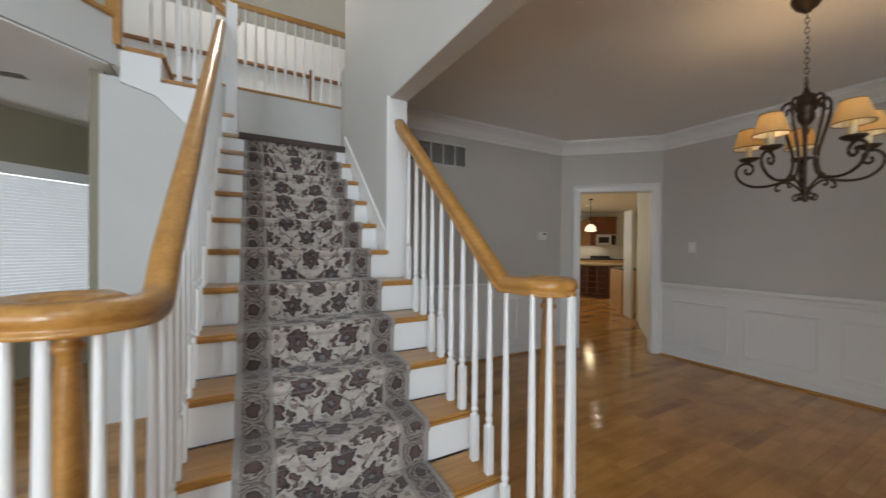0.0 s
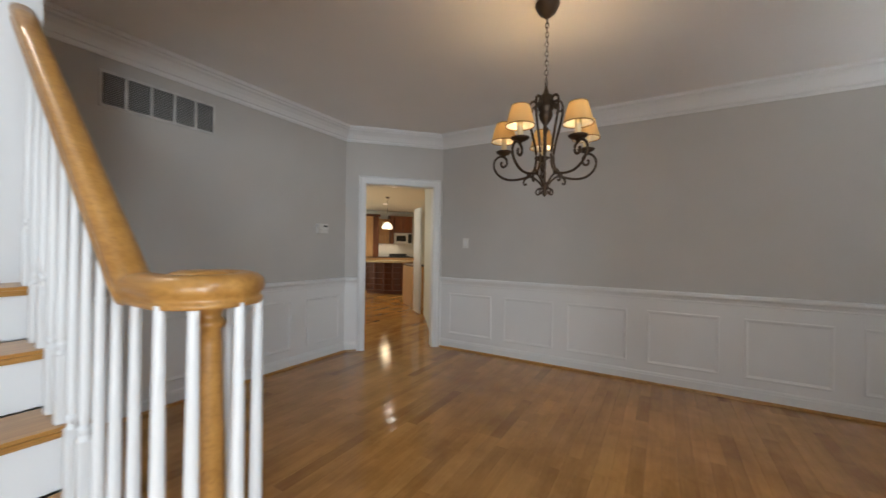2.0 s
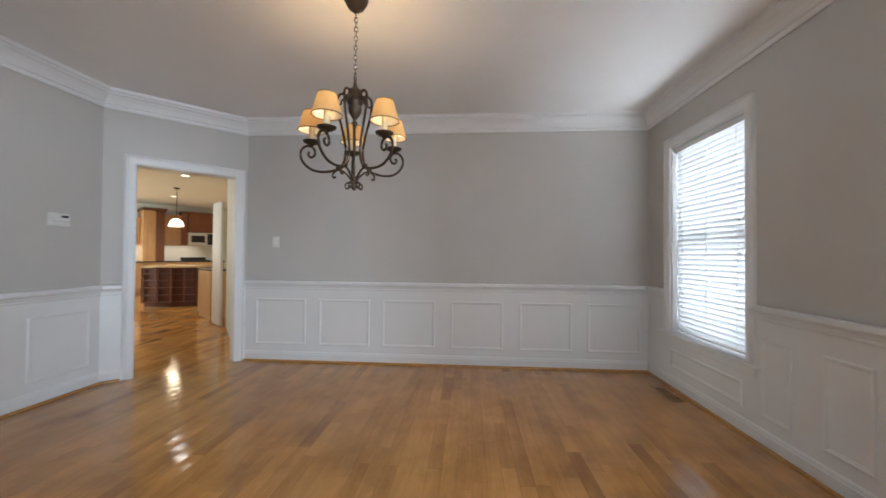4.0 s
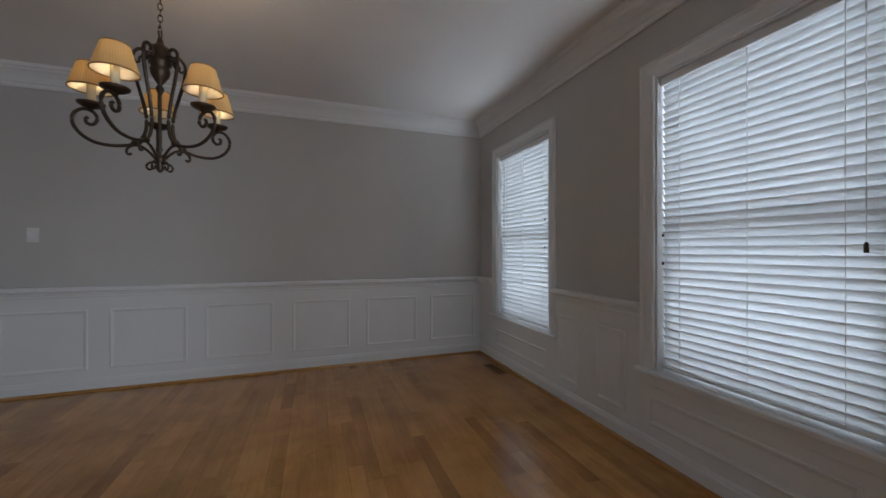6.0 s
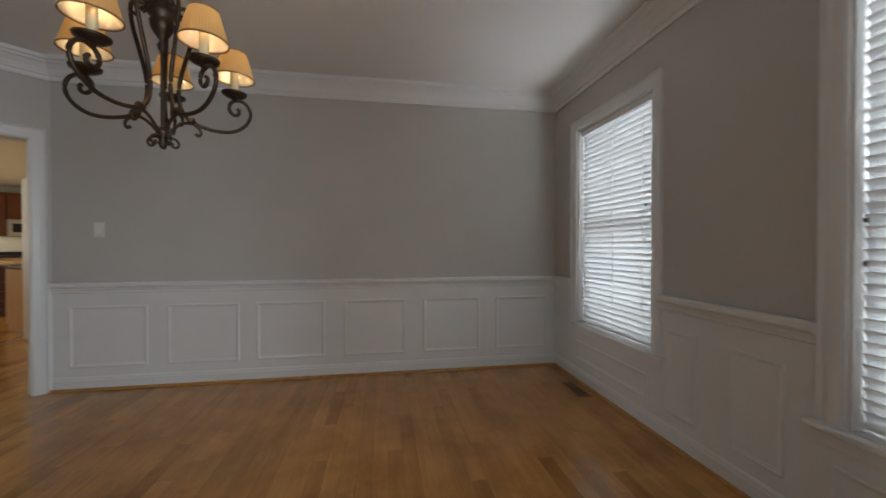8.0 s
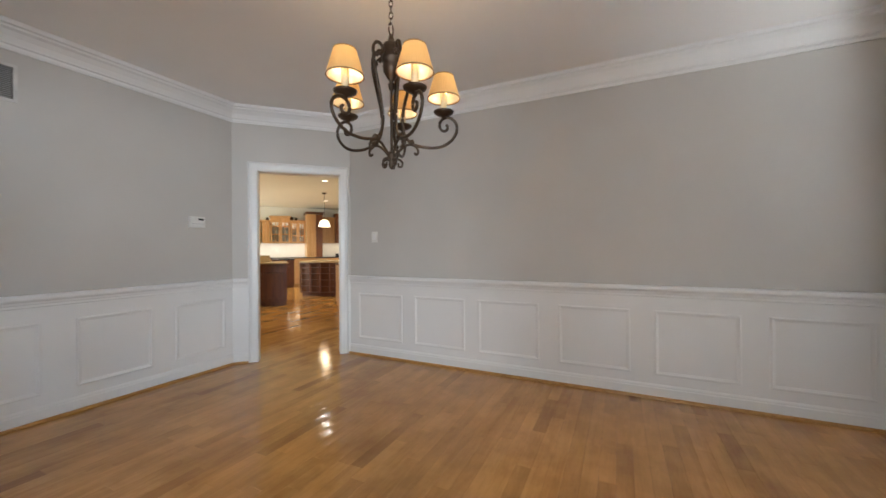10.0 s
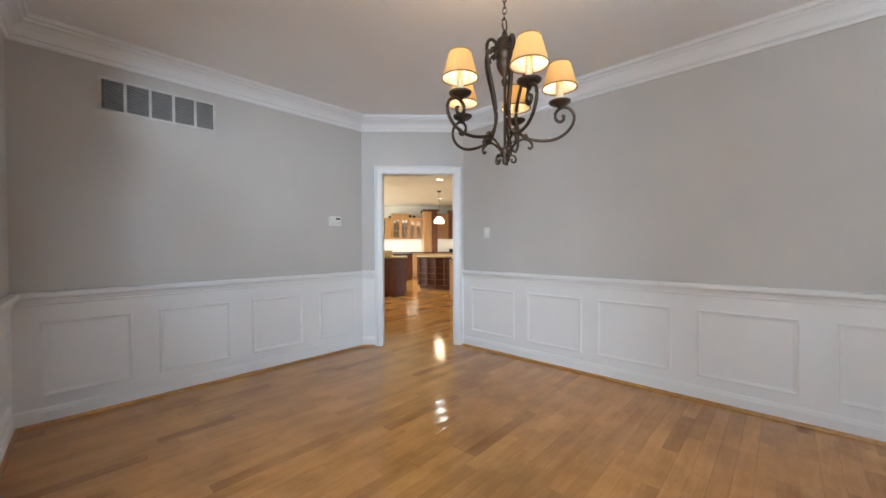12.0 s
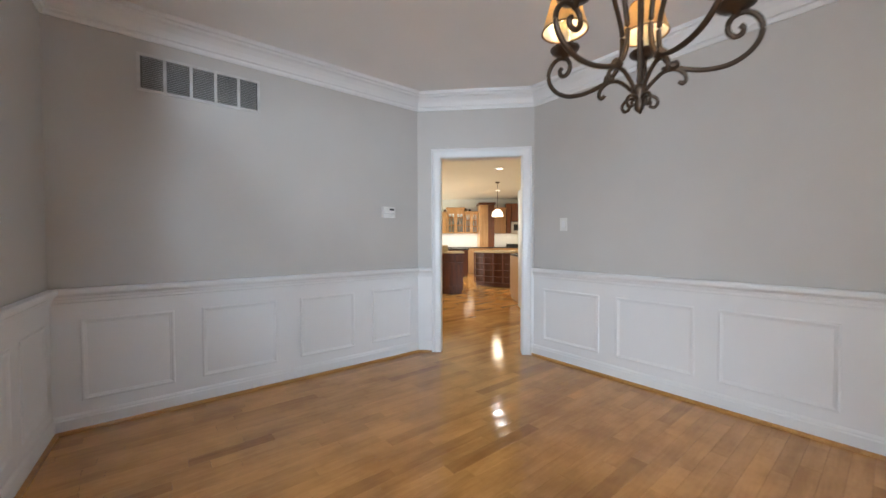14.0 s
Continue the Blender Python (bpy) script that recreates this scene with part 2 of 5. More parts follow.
def sweep(path, prof, bm=None):
    """A profile of (side, up) carried along a path that keeps upright; side is to the right of the walk."""
    bm = bm or bmesh.new()
    rings, n = [], len(path)
    for i, p in enumerate(path):
        d = path[min(i + 1, n - 1)] - path[max(i - 1, 0)]
        s = Vector((d.y, -d.x, 0)).normalized()
        u = s.cross(d).normalized()
        rings.append([bm.verts.new(p + s * a + u * b) for a, b in prof])
    k = len(prof)
    for a, b in zip(rings, rings[1:]):
        for j in range(k):
            bm.faces.new((a[j], a[(j + 1) % k], b[(j + 1) % k], b[j]))
    bm.faces.new(rings[0])
    bm.faces.new(rings[-1])
    return bm


def mould(line, prof, closed=False, bm=None):
    """A moulding along a wall line, room to the right of the walk; prof: (out from the wall, height), mitred at corners."""
    bm = bm or bmesh.new()
    P = [Vector((x, y)) for x, y in line]
    n, rings = len(P), []
    for i, p in enumerate(P):
        a = (p - P[i - 1]).normalized() if (closed or i > 0) else None
        b = (P[(i + 1) % n] - p).normalized() if (closed or i < n - 1) else None
        a, b = a or b, b or a
        na, nb = Vector((a.y, -a.x)), Vector((b.y, -b.x))
        m = (na + nb).normalized()
        m = m / max(0.2, m.dot(na))
        rings.append([bm.verts.new((p.x + m.x * o, p.y + m.y * o, z)) for o, z in prof])
    k = len(prof)
    for i in range(n if closed else n - 1):
        a, b = rings[i], rings[(i + 1) % n]
        for j in range(k):
            bm.faces.new((a[j], a[(j + 1) % k], b[(j + 1) % k], b[j]))
    if not closed:
        bm.faces.new(rings[0])
        bm.faces.new(rings[-1])
    return bm


def wall_with_holes(x0, x1, z0, z1, depth, holes, m=None):
    """A wall in its own frame: along x, depth in y from 0 to depth, with (xa, xb, za, zb) openings right through."""
    bm = bmesh.new()
    xs = sorted({x0, x1, *[h[0] for h in holes], *[h[1] for h in holes]})
    for a, b in zip(xs, xs[1:]):
        cuts = sorted((h[2], h[3]) for h in holes if h[0] <= a + 1e-6 and h[1] >= b - 1e-6)
        z = z0
        for c, d in cuts:
            if c > z + 1e-6:
                box(bm, a, b, 0, depth, z, c)
            z = d
        if z < z1 - 1e-6:
            box(bm, a, b, 0, depth, z, z1)
    bmesh.ops.remove_doubles(bm, verts=bm.verts, dist=1e-5)
    inner = [f for f in bm.faces if any(g is not f and {v.index for v in g.verts} == {v.index for v in f.verts} for g in f.verts[0].link_faces)]
    bmesh.ops.delete(bm, geom=inner, context="FACES_ONLY")
    if m is not None:
        bmesh.ops.transform(bm, matrix=m, verts=bm.verts)
    return bm


# ---------------------------------------------------------------- the plan, in metres
XW, XE, YS, YN = 1.265, 4.81, -1.687, 3.54      # dining room faces
DN, DE = (3.96, 3.54), (4.81, 2.69)             # ends of the diagonal wall
CEIL = 2.69
XWP = 1.205                                     # dining face of the wall beside the flight, at its end
XSW = 1.09                                      # stair side of the wall beside the flight
YP = 2.40                                       # end of that wall
YSP = -1.25                                     # south end of the wide opening
HEAD = 2.30                                     # its head
RISE, RUN, Y1 = 0.183, 0.2195, 1.045           # stairs: first nosing at Y1
FLOOR2 = 16 * RISE
TOP = 5.6
DLEN = math.hypot(DE[0] - DN[0], DE[1] - DN[1])
# the diagonal wall's own frame: x from the north end to the east end, y away from the dining room
MD = pose(DN[0], DN[1], 0, 0, 0, math.degrees(math.atan2(DE[1] - DN[1], DE[0] - DN[0])))
D0, D1, DH = 0.240, 1.085, 2.035                # door opening in that frame

# ---------------------------------------------------------------- floor, walls, ceilings
structure("floor", boxes((-5, 13, -3.2, 11.5, -0.06, -0.012)), M_SUB, "dark subfloor in the joints under oak boards")

structure("wall_north", prism([(XSW, YN), (DN[0], YN), (DN[0] + 0.06, YN + 0.14), (XSW, YN + 0.14)], 0, CEIL + 0.3), M_WALL, "greige painted dining room wall with wainscot below")
structure("wall_diagonal", wall_with_holes(0, DLEN, 0, CEIL + 0.3, 0.14, [(D0, D1, 0, DH)], MD), M_WALL, "greige diagonal wall with the kitchen doorway")
structure("wall_east", prism([(XE, YS - 0.16), (XE, DE[1]), (XE + 0.14, DE[1] + 0.06), (XE + 0.14, YS - 0.16)], 0, CEIL + 0.3), M_WALL, "greige painted dining room wall with wainscot below")
W1, W2, WZ = (3.460, 4.385), (1.530, 2.455), (0.502, 2.212)
structure("wall_south", wall_with_holes(-0.2, XE - XSW, 0, CEIL + 0.3, 0.16, [(XE - W1[1], XE - W1[0], *WZ), (XE - W2[1], XE - W2[0], *WZ)], pose(XE, YS, 0, 0, 0, 180)), M_WALL, "greige painted wall with two tall windows")
structure("wall_stair", prism([(XSW, YP), (XWP, YP), (XW, YN), (XSW, YN)], 0, CEIL), M_WALL, "wall between the stairs and the dining room")
structure("wall_foyer_pier", boxes((XSW, XWP, YS, YSP, 0, CEIL)), M_WALL, "short wall pier by the wide opening")
structure("opening_header", boxes((XSW, XWP, YSP, YP, HEAD, CEIL)), M_WALL, "painted header over the wide opening")
structure("wall_foyer_upper", boxes((XSW - 0.004, XW, -3.0, YN, CEIL + 0.0005, TOP)), M_FOYER, "pale grey upper wall of the tall foyer")
structure("wall_stair_plaster", boxes((XSW - 0.004, XSW - 0.0005, YP + 0.001, YN, 0, CEIL + 0.0004), (XSW - 0.004, XSW - 0.0005, YSP, YP + 0.0005, HEAD, CEIL + 0.0004)), M_FOYER, "pale grey foyer side of the stair wall")
structure("ceiling", prism([(XSW + 0.01, YS - 0.1), (XSW + 0.01, YN + 0.05), (DN[0] + 0.02, YN + 0.05), (XE + 0.05, DE[1] + 0.02), (XE + 0.05, YS - 0.1)], CEIL, CEIL + 0.12), M_CEIL, "flat white dining room ceiling")

ROOM = [(XWP, YS), (XWP, YP), (XW, YN), DN, DE, (XE, YS)]
CROWN = [(0, 2.525), (0.012, 2.525), (0.017, 2.54), (0.017, 2.556), (0.028, 2.562), (0.032, 2.575), (0.045, 2.604), (0.07, 2.634), (0.09, 2.646), (0.094, 2.658), (0.112, 2.664), (0.117, 2.69), (0, 2.69)]
structure("crown_moulding", mould(ROOM, CROWN, True), M_WHITE, "white built-up crown moulding")
RAIL = [(0.005, 0.785), (0.012, 0.785), (0.012, 0.80), (0.020, 0.806), (0.020, 0.822), (0.026, 0.828), (0.030, 0.842), (0.044, 0.852), (0.052, 0.862), (0.052, 0.884), (0.046, 0.892), (0.005, 0.892)]
BASE = [(0.005, 0), (0.018, 0), (0.018, 0.082), (0.014, 0.09), (0.014, 0.098), (0.008, 0.112), (0.005, 0.112)]
SHOE = [(0.018, 0), (0.036, 0), (0.035, 0.008), (0.031, 0.015), (0.025, 0.019), (0.018, 0.02)]
# runs of wainscot between openings, room on the right
ux, uy = (DE[0] - DN[0]) / DLEN, (DE[1] - DN[1]) / DLEN
CA, CB = D0 - 0.09, D1 + 0.09
RUNS = [
    [(XWP, YP), (XW, YN), DN, (DN[0] + ux * CA, DN[1] + uy * CA)],
    [(DN[0] + ux * CB, DN[1] + uy * CB), DE, (XE, YS), (W1[1] + 0.085, YS)],
    [(W1[0] - 0.085, YS), (W2[1] + 0.085, YS)],
    [(W2[0] - 0.085, YS), (XWP, YS), (XWP, YSP)],
]
for i, r in enumerate(RUNS):
    structure("chair_rail_%d" % (i + 1), mould(r, RAIL), M_WHITE, "white moulded chair rail")
BRUNS = [RUNS[0], RUNS[1][:3] + RUNS[3][1:]]
for i, r in enumerate(BRUNS):
    structure("baseboard_%d" % (i + 1), mould(r, BASE), M_WHITE, "white baseboard with a moulded cap")
    structure("shoe_moulding_%d" % (i + 1), mould(r, SHOE), M_OAKX, "oak quarter-round at the floor")
# white painted field of the wainscot, a skin on the wall
SK = [(0, 0), (0.005, 0), (0.005, 0.79), (0, 0.79)]
SKL = [(0, 0), (0.005, 0), (0.005, WZ[0] - 0.02), (0, WZ[0] - 0.02)]
for i, r in enumerate(RUNS):
    structure("wainscot_field_%d" % (i + 1), mould(r, SK), M_WHITE, "white painted wainscot")
for i, w in enumerate((W1, W2)):
    structure("wainscot_under_window_%d" % (i + 1), mould([(w[1] + 0.085, YS), (w[0] - 0.085, YS)], SKL), M_WHITE, "white painted wainscot")


def panel_frame(name, a, b, z0, z1):
    """A picture-frame moulding on the wainscot between the wall points a and b, mitred."""
    bm = bmesh.new()
    a, b = Vector(a), Vector(b)
    d = (b - a).normalized()
    nrm = Vector((d.y, -d.x))
    L = (b - a).length
    prof = [(0, 0.005), (0, 0.010), (0.006, 0.014), (0.014, 0.014), (0.020, 0.009), (0.026, 0.008), (0.030, 0.005)]
    corners = [(0, z0), (L, z0), (L, z1), (0, z1)]
    ins = [(1, 1), (-1, 1), (-1, -1), (1, -1)]
    rings = []
    for (s, z), (ix, iz) in zip(corners, ins):
        rings.append([bm.verts.new((a.x + d.x * (s + ix * q) + nrm.x * o, a.y + d.y * (s + ix * q) + nrm.y * o, z + iz * q)) for q, o in prof])
    k = len(prof)
    for i in range(4):
        A, B = rings[i], rings[(i + 1) % 4]
        for j in range(k - 1):
            bm.faces.new((A[j], A[j + 1], B[j + 1], B[j]))
    return structure(name, bm, M_WHITE, "white picture-frame panel moulding")


NP = [(1.40, 1.875), (2.035, 2.55), (2.735, 3.23), (3.41, 3.875)]
EP = [(2.57, 1.99), (1.84, 1.27), (1.13, 0.55), (0.38, -0.18), (-0.35, -0.90), (-1.06, -1.60)]
SP = [(4.385, 3.50, 0.185, 0.355), (3.335, 3.11, 0.185, 0.69), (2.92, 2.665, 0.185, 0.69), (2.495, 1.60, 0.185, 0.355)]
k = 0
for x0, x1 in NP:
    k += 1
    panel_frame("panel_moulding_%d" % k, (x0, YN), (x1, YN), 0.185, 0.695)
for y0, y1 in EP:
    k += 1
    panel_frame("panel_moulding_%d" % k, (XE, y0), (XE, y1), 0.185, 0.695)
for x0, x1, z0, z1 in SP:
    k += 1
    panel_frame("panel_moulding_%d" % k, (x0, YS), (x1, YS), z0, z1)
for y0, y1 in ((2.44, 2.88), (3.02, 3.42)):
    k += 1
    wx = lambda y: XWP + (XW - XWP) * (y - YP) / (YN - YP)
    panel_frame("panel_moulding_%d" % k, (wx(y0), y0), (wx(y1), y1), 0.185, 0.695)

# kitchen doorway: casing both sides and jambs
door = thing("doorway_casing", "white cased doorway without a door", "door frame")
door["kind"] = "structure"
CAS = [(0, 0), (0, 0.012), (0.012, 0.018), (0.05, 0.02), (0.075, 0.014), (0.09, 0.024), (0.09, 0)]


def casing(name, x0, x1, z0, z1, m, parent, w=0.09, foot=True):
    """Casing round an opening on the face y = 0, out towards -y."""
    bm = bmesh.new()
    pts = [(x0, z0, -1, 0), (x0, z1, -1, 1), (x1, z1, 1, 1), (x1, z0, 1, 0)]
    rings = [[bm.verts.new((x + sx * q * w / 0.09, -o, z + sz * q * w / 0.09)) for q, o in CAS] for x, z, sx, sz in pts]
    for A, B in zip(rings, rings[1:]):
        for j in range(len(CAS)):
            bm.faces.new((A[j], A[(j + 1) % len(CAS)], B[(j + 1) % len(CAS)], B[j]))
    bm.faces.new(rings[0])
    bm.faces.new(rings[-1])
    bmesh.ops.transform(bm, matrix=m, verts=bm.verts)
    return part(name, bm, M_WHITE, parent)


casing("casing", D0, D1, 0, DH, MD, door)
casing("casing", DLEN - D1, DLEN - D0, 0, DH, MD @ pose(DLEN, 0.14, 0, 0, 0, 180), door)
part("jamb", boxes((D0 - 0.02, D0 + 0.004, 0.003, 0.137, 0, DH), m=MD), M_WHITE, door)
part("jamb", boxes((D1 - 0.004, D1 + 0.02, 0.003, 0.137, 0, DH), m=MD), M_WHITE, door)
part("head_jamb", boxes((D0 + 0.004, D1 - 0.004, 0.003, 0.137, DH - 0.004, DH + 0.02), m=MD), M_WHITE, door)

# ---------------------------------------------------------------- dining windows


def window(idx, xa, xb, za, zb):
    m = pose(xb, YS, 0, 0, 0, 180)           # its frame: x from the left jamb as seen inside, y outwards
    w = xb - xa
    win = thing("window_%d" % idx, "white double-hung window behind closed blinds", "window")
    win["kind"] = "structure"
    casing("casing", 0, w, za, zb, m, win, 0.085)
    part("jamb", boxes((-0.0, 0.012, 0.003, 0.157, za, zb), m=m), M_WHITE, win)
    part("jamb", boxes((w - 0.012, w, 0.003, 0.157, za, zb), m=m), M_WHITE, win)
    part("head_jamb", boxes((0.012, w - 0.012, 0.003, 0.157, zb - 0.012, zb), m=m), M_WHITE, win)
    part("stool", boxes((-0.115, w + 0.115, -0.05, -0.001, za - 0.022, za + 0.004), bev=0.006, m=m), M_WHITE, win, "white window stool with rounded nose")
    part("stool_inner", boxes((0.0, w, 0.0, 0.157, za - 0.02, za + 0.003), m=m), M_WHITE, win)
    part("apron", boxes((-0.085, w + 0.085, -0.018, -0.005, za - 0.085, za - 0.023), bev=0.004, m=m), M_WHITE, win)
    zm = (za + zb) / 2 - 0.02
    for nm, z0, z1, y0 in (("lower_sash", za + 0.004, zm + 0.02, 0.085), ("upper_sash", zm - 0.02, zb - 0.013, 0.12)):
        s = boxes((0.013, 0.058, y0, y0 + 0.032, z0, z1), (w - 0.058, w - 0.013, y0, y0 + 0.032, z0, z1), (0.058, w - 0.058, y0, y0 + 0.032, z0, z0 + 0.05), (0.058, w - 0.058, y0, y0 + 0.032, z1 - 0.042, z1), m=m)
        sash = part(nm, s, M_WHITE, win)
        g = part("pane", boxes((0.056, w - 0.056, y0 + 0.013, y0 + 0.018, z0 + 0.048, z1 - 0.04), m=m), M_GLASS, sash)
        g.visible_shadow = False
    return win


def blind(xa, xb, za, zb, clips, clip_x, tassel):
    """A two-inch slat blind hung inside the window's recess."""
    w = xb - xa
    m = pose(xb, YS, 0, 0, 0, 180)
    b = thing("window_blind", "lowered white horizontal slat blind in the window recess", "blind", "dining room blinds")
    part("headrail", boxes((0.016, w - 0.016, 0.022, 0.078, zb - 0.06, zb - 0.014), bev=0.004, m=m), M_WHITE, b)
    part("bottom_rail", boxes((0.018, w - 0.018, 0.030, 0.066, za + 0.022, za + 0.040), bev=0.004, m=m), M_WHITE, b)
    n = 38
    top, bot = zb - 0.075, za + 0.062
    bm = bmesh.new()
    cs = [(-0.028, 0.0), (-0.014, 0.0030), (0.0, 0.0042), (0.014, 0.0030), (0.028, 0.0)]
    up = [bm.verts.new((x, u, v + 0.0018)) for x in (0.019, w - 0.019) for u, v in cs]
    dn = [bm.verts.new((x, u, v - 0.0018)) for x in (0.019, w - 0.019) for u, v in cs]
    for q in (up, dn):
        for i in range(4):
            bm.faces.new((q[i], q[i + 1], q[i + 6], q[i + 5]))
    for i in (0, 4):
        bm.faces.new((up[i], up[i + 5], dn[i + 5], dn[i]))
    for o in (0, 5):
        for i in range(4):
            bm.faces.new((up[o + i], up[o + i + 1], dn[o + i + 1], dn[o + i]))
    first = part("slat", bm, M_SLAT, b)
    mesh = first.data
    mesh.materials.append(M_PLASTIC)        # opaque long edges, added to draw the slats' dark overlap shade
    for poly in mesh.polygons:
        poly.material_index = 1 if abs(poly.normal.y) > 0.8 else 0
    rng = random.Random(int(xa * 100))
    for i in range(n):
        ob = first if i == 0 else new("slat", mesh)
        ob.parent = b
        ob.matrix_world = m @ pose(0, 0.048, bot + (top - bot) * i / (n - 1), SLAT_TILT + rng.uniform(-1.5, 1.5), 0, 0)
    for x in (0.13, w / 2, w - 0.13):
        part("ladder_cord", boxes((x - 0.0012, x + 0.0012, 0.0235, 0.0255, za + 0.03, zb - 0.05), m=m), M_PLASTIC, b)
    if tassel:
        part("lift_cord", boxes((w - 0.0712, w - 0.0688, 0.012, 0.0145, 1.23, zb - 0.05), m=m), M_PLASTIC, b)
        tz = lathe([(0.003, 0.036), (0.007, 0.030), (0.007, 0.0), (0.006, -0.004)], 10)
        bmesh.ops.transform(tz, matrix=m @ pose(w - 0.07, 0.013, 1.20), verts=tz.verts)
        part("tassel", tz, M_IRON, b, "dark cord tassel")
    for zz in clips:
        part("clip", boxes((clip_x, clip_x + 0.010, 0.018, 0.026, zz, zz + 0.018), bev=0.002, m=m), M_IRON, b, "small dark cord clip")
    return b


SLAT_TILT = -66
window(1, *W1, *WZ)
window(2, *W2, *WZ)
blind(*W1, *WZ, (1.22, 1.46), 0.82, False)
blind(*W2, *WZ, (1.12, 1.28), 0.028, True)

# ---------------------------------------------------------------- foyer and stairs
def runner_material():
    m, nt, b = nodes_of("floral_carpet")
    co = coords(nt)
    sep = nt.nodes.new("ShaderNodeSeparateXYZ")
    nt.links.new(co, sep.inputs[0])

    def mth(op, a, c=None):
        nd = nt.nodes.new("ShaderNodeMath")
        nd.operation = op
        for s, v in zip(nd.inputs, (a, c)):
            if v is None:
                continue
            if hasattr(v, "links"):
                nt.links.new(v, s)
            else:
                s.default_value = v
        return nd.outputs[0]
    # mirrored about the runner's middle line; y carries on up the flight by height too
    slant = mth("MULTIPLY", mth("SUBTRACT", sep.outputs[1], Y1), 0.035)
    u = mth("ABSOLUTE", mth("SUBTRACT", sep.outputs[0], slant))
    v = mth("ADD", sep.outputs[1], sep.outputs[2])
    pile = node(nt, "ShaderNodeTexNoise", Scale=420.0, Detail=2.0)
    nt.links.new(co, pile.inputs["Vector"])
    wob = node(nt, "ShaderNodeTexNoise", Scale=38.0, Detail=2.0)
    nt.links.new(co, wob.inputs["Vector"])
    wv = mth("MULTIPLY", mth("SUBTRACT", wob.outputs[0], 0.5), 0.042)

    def band(val, lo, hi):
        """1 between lo and hi, else 0."""
        return mth("MULTIPLY", mth("GREATER_THAN", val, lo), mth("LESS_THAN", val, hi))

    def flowers(du, dv, ou, ov, petals, size):
        """Petalled motifs on a staggered lattice: distance over the petal's edge, and a shade for each."""
        cu = mth("DIVIDE", mth("ADD", u, ou), du)
        col = mth("FLOOR", cu)
        cv = mth("ADD", mth("DIVIDE", mth("ADD", v, ov), dv), mth("MULTIPLY", col, 0.5))
        pu = mth("ADD", mth("MULTIPLY", mth("SUBTRACT", mth("FRACT", cu), 0.5), du), wv)
        pv = mth("ADD", mth("MULTIPLY", mth("SUBTRACT", mth("FRACT", cv), 0.5), dv), wv)
        r = mth("SQRT", mth("ADD", mth("MULTIPLY", pu, pu), mth("MULTIPLY", pv, pv)))
        edge = mth("ADD", mth("MULTIPLY", mth("COSINE", mth("MULTIPLY", mth("ARCTAN2", pu, pv), petals)), 0.15), 0.86)
        shade = mth("FRACT", mth("MULTIPLY", mth("ADD", mth("MULTIPLY", mth("FLOOR", cv), 0.37), mth("MULTIPLY", col, 0.61)), 1.0))
        return mth("DIVIDE", r, mth("MULTIPLY", edge, size)), shade
    ground = ramp(nt, wob.outputs[0], [(0.3, (0.43, 0.375, 0.33, 1)), (0.7, (0.58, 0.515, 0.46, 1))])
    c = ground
    # vines winding between the motifs
    for du, amp, ph in ((0.12, 0.036, 0.0), (0.06, 0.030, 0.09), (0.19, 0.026, 0.045)):
        wave = mth("MULTIPLY", mth("SINE", mth("MULTIPLY", mth("ADD", v, ph), 2 * math.pi / 0.18)), amp)
        d = mth("ABSOLUTE", mth("SUBTRACT", mth("ADD", mth("SUBTRACT", u, du), wv), wave))
        c = mix(nt, mth("LESS_THAN", d, 0.0055), c, (0.10, 0.068, 0.06, 1))
    for du, dv, ou, ov, petals, size, rings in (
            (0.060, 0.060, 0.0, 0.02, 3, 0.0150, ((0.20, 0.15, 0.13), (0.26, 0.20, 0.17), (0.40, 0.33, 0.28))),
            (0.120, 0.18, 0.0, 0.03, 5, 0.034, ((0.05, 0.03, 0.03), (0.115, 0.07, 0.062), (0.36, 0.30, 0.26))),
            (0.120, 0.18, 0.06, 0.10, 6, 0.054, ((0.045, 0.027, 0.027), (0.10, 0.062, 0.058), (0.17, 0.165, 0.17)))):
        q, shade = flowers(du, dv, ou, ov, petals, size)
        c = mix(nt, band(q, 1.0, 1.22), c, (0.50, 0.455, 0.415, 1))
        c = mix(nt, mth("LESS_THAN", q, 1.0), c, rings[0] + (1,))
        tint = mix(nt, shade, rings[1] + (1,), tuple(x * 1.35 for x in rings[1]) + (1,))
        c = mix(nt, band(q, 0.42, 0.78), c, tint)
        c = mix(nt, mth("LESS_THAN", q, 0.26), c, rings[2] + (1,))
    # darker side borders: a ladder of rounded medallions
    bv = mth("SUBTRACT", mth("FRACT", mth("DIVIDE", v, 0.11)), 0.5)
    bu = mth("DIVIDE", mth("SUBTRACT", u, 0.305), 0.100)
    br = mth("ADD", mth("SQRT", mth("ADD", mth("MULTIPLY", bu, bu), mth("MULTIPLY", bv, bv))), mth("MULTIPLY", wv, 9.0))
    bcol = ramp(nt, br, [(0.10, (0.10, 0.058, 0.052, 1)), (0.27, (0.05, 0.033, 0.033, 1)), (0.31, (0.40, 0.355, 0.32, 1)), (0.38, (0.07, 0.047, 0.045, 1)), (0.45, (0.33, 0.29, 0.26, 1)), (0.53, (0.08, 0.055, 0.05, 1)), (0.60, (0.30, 0.26, 0.23, 1))])
    bmask = ramp(nt, u, [(0.0, (0, 0, 0, 1)), (0.240, (0, 0, 0, 1)), (0.244, (1, 1, 1, 1)), (1.0, (1, 1, 1, 1))])
    c = mix(nt, bmask, c, bcol)
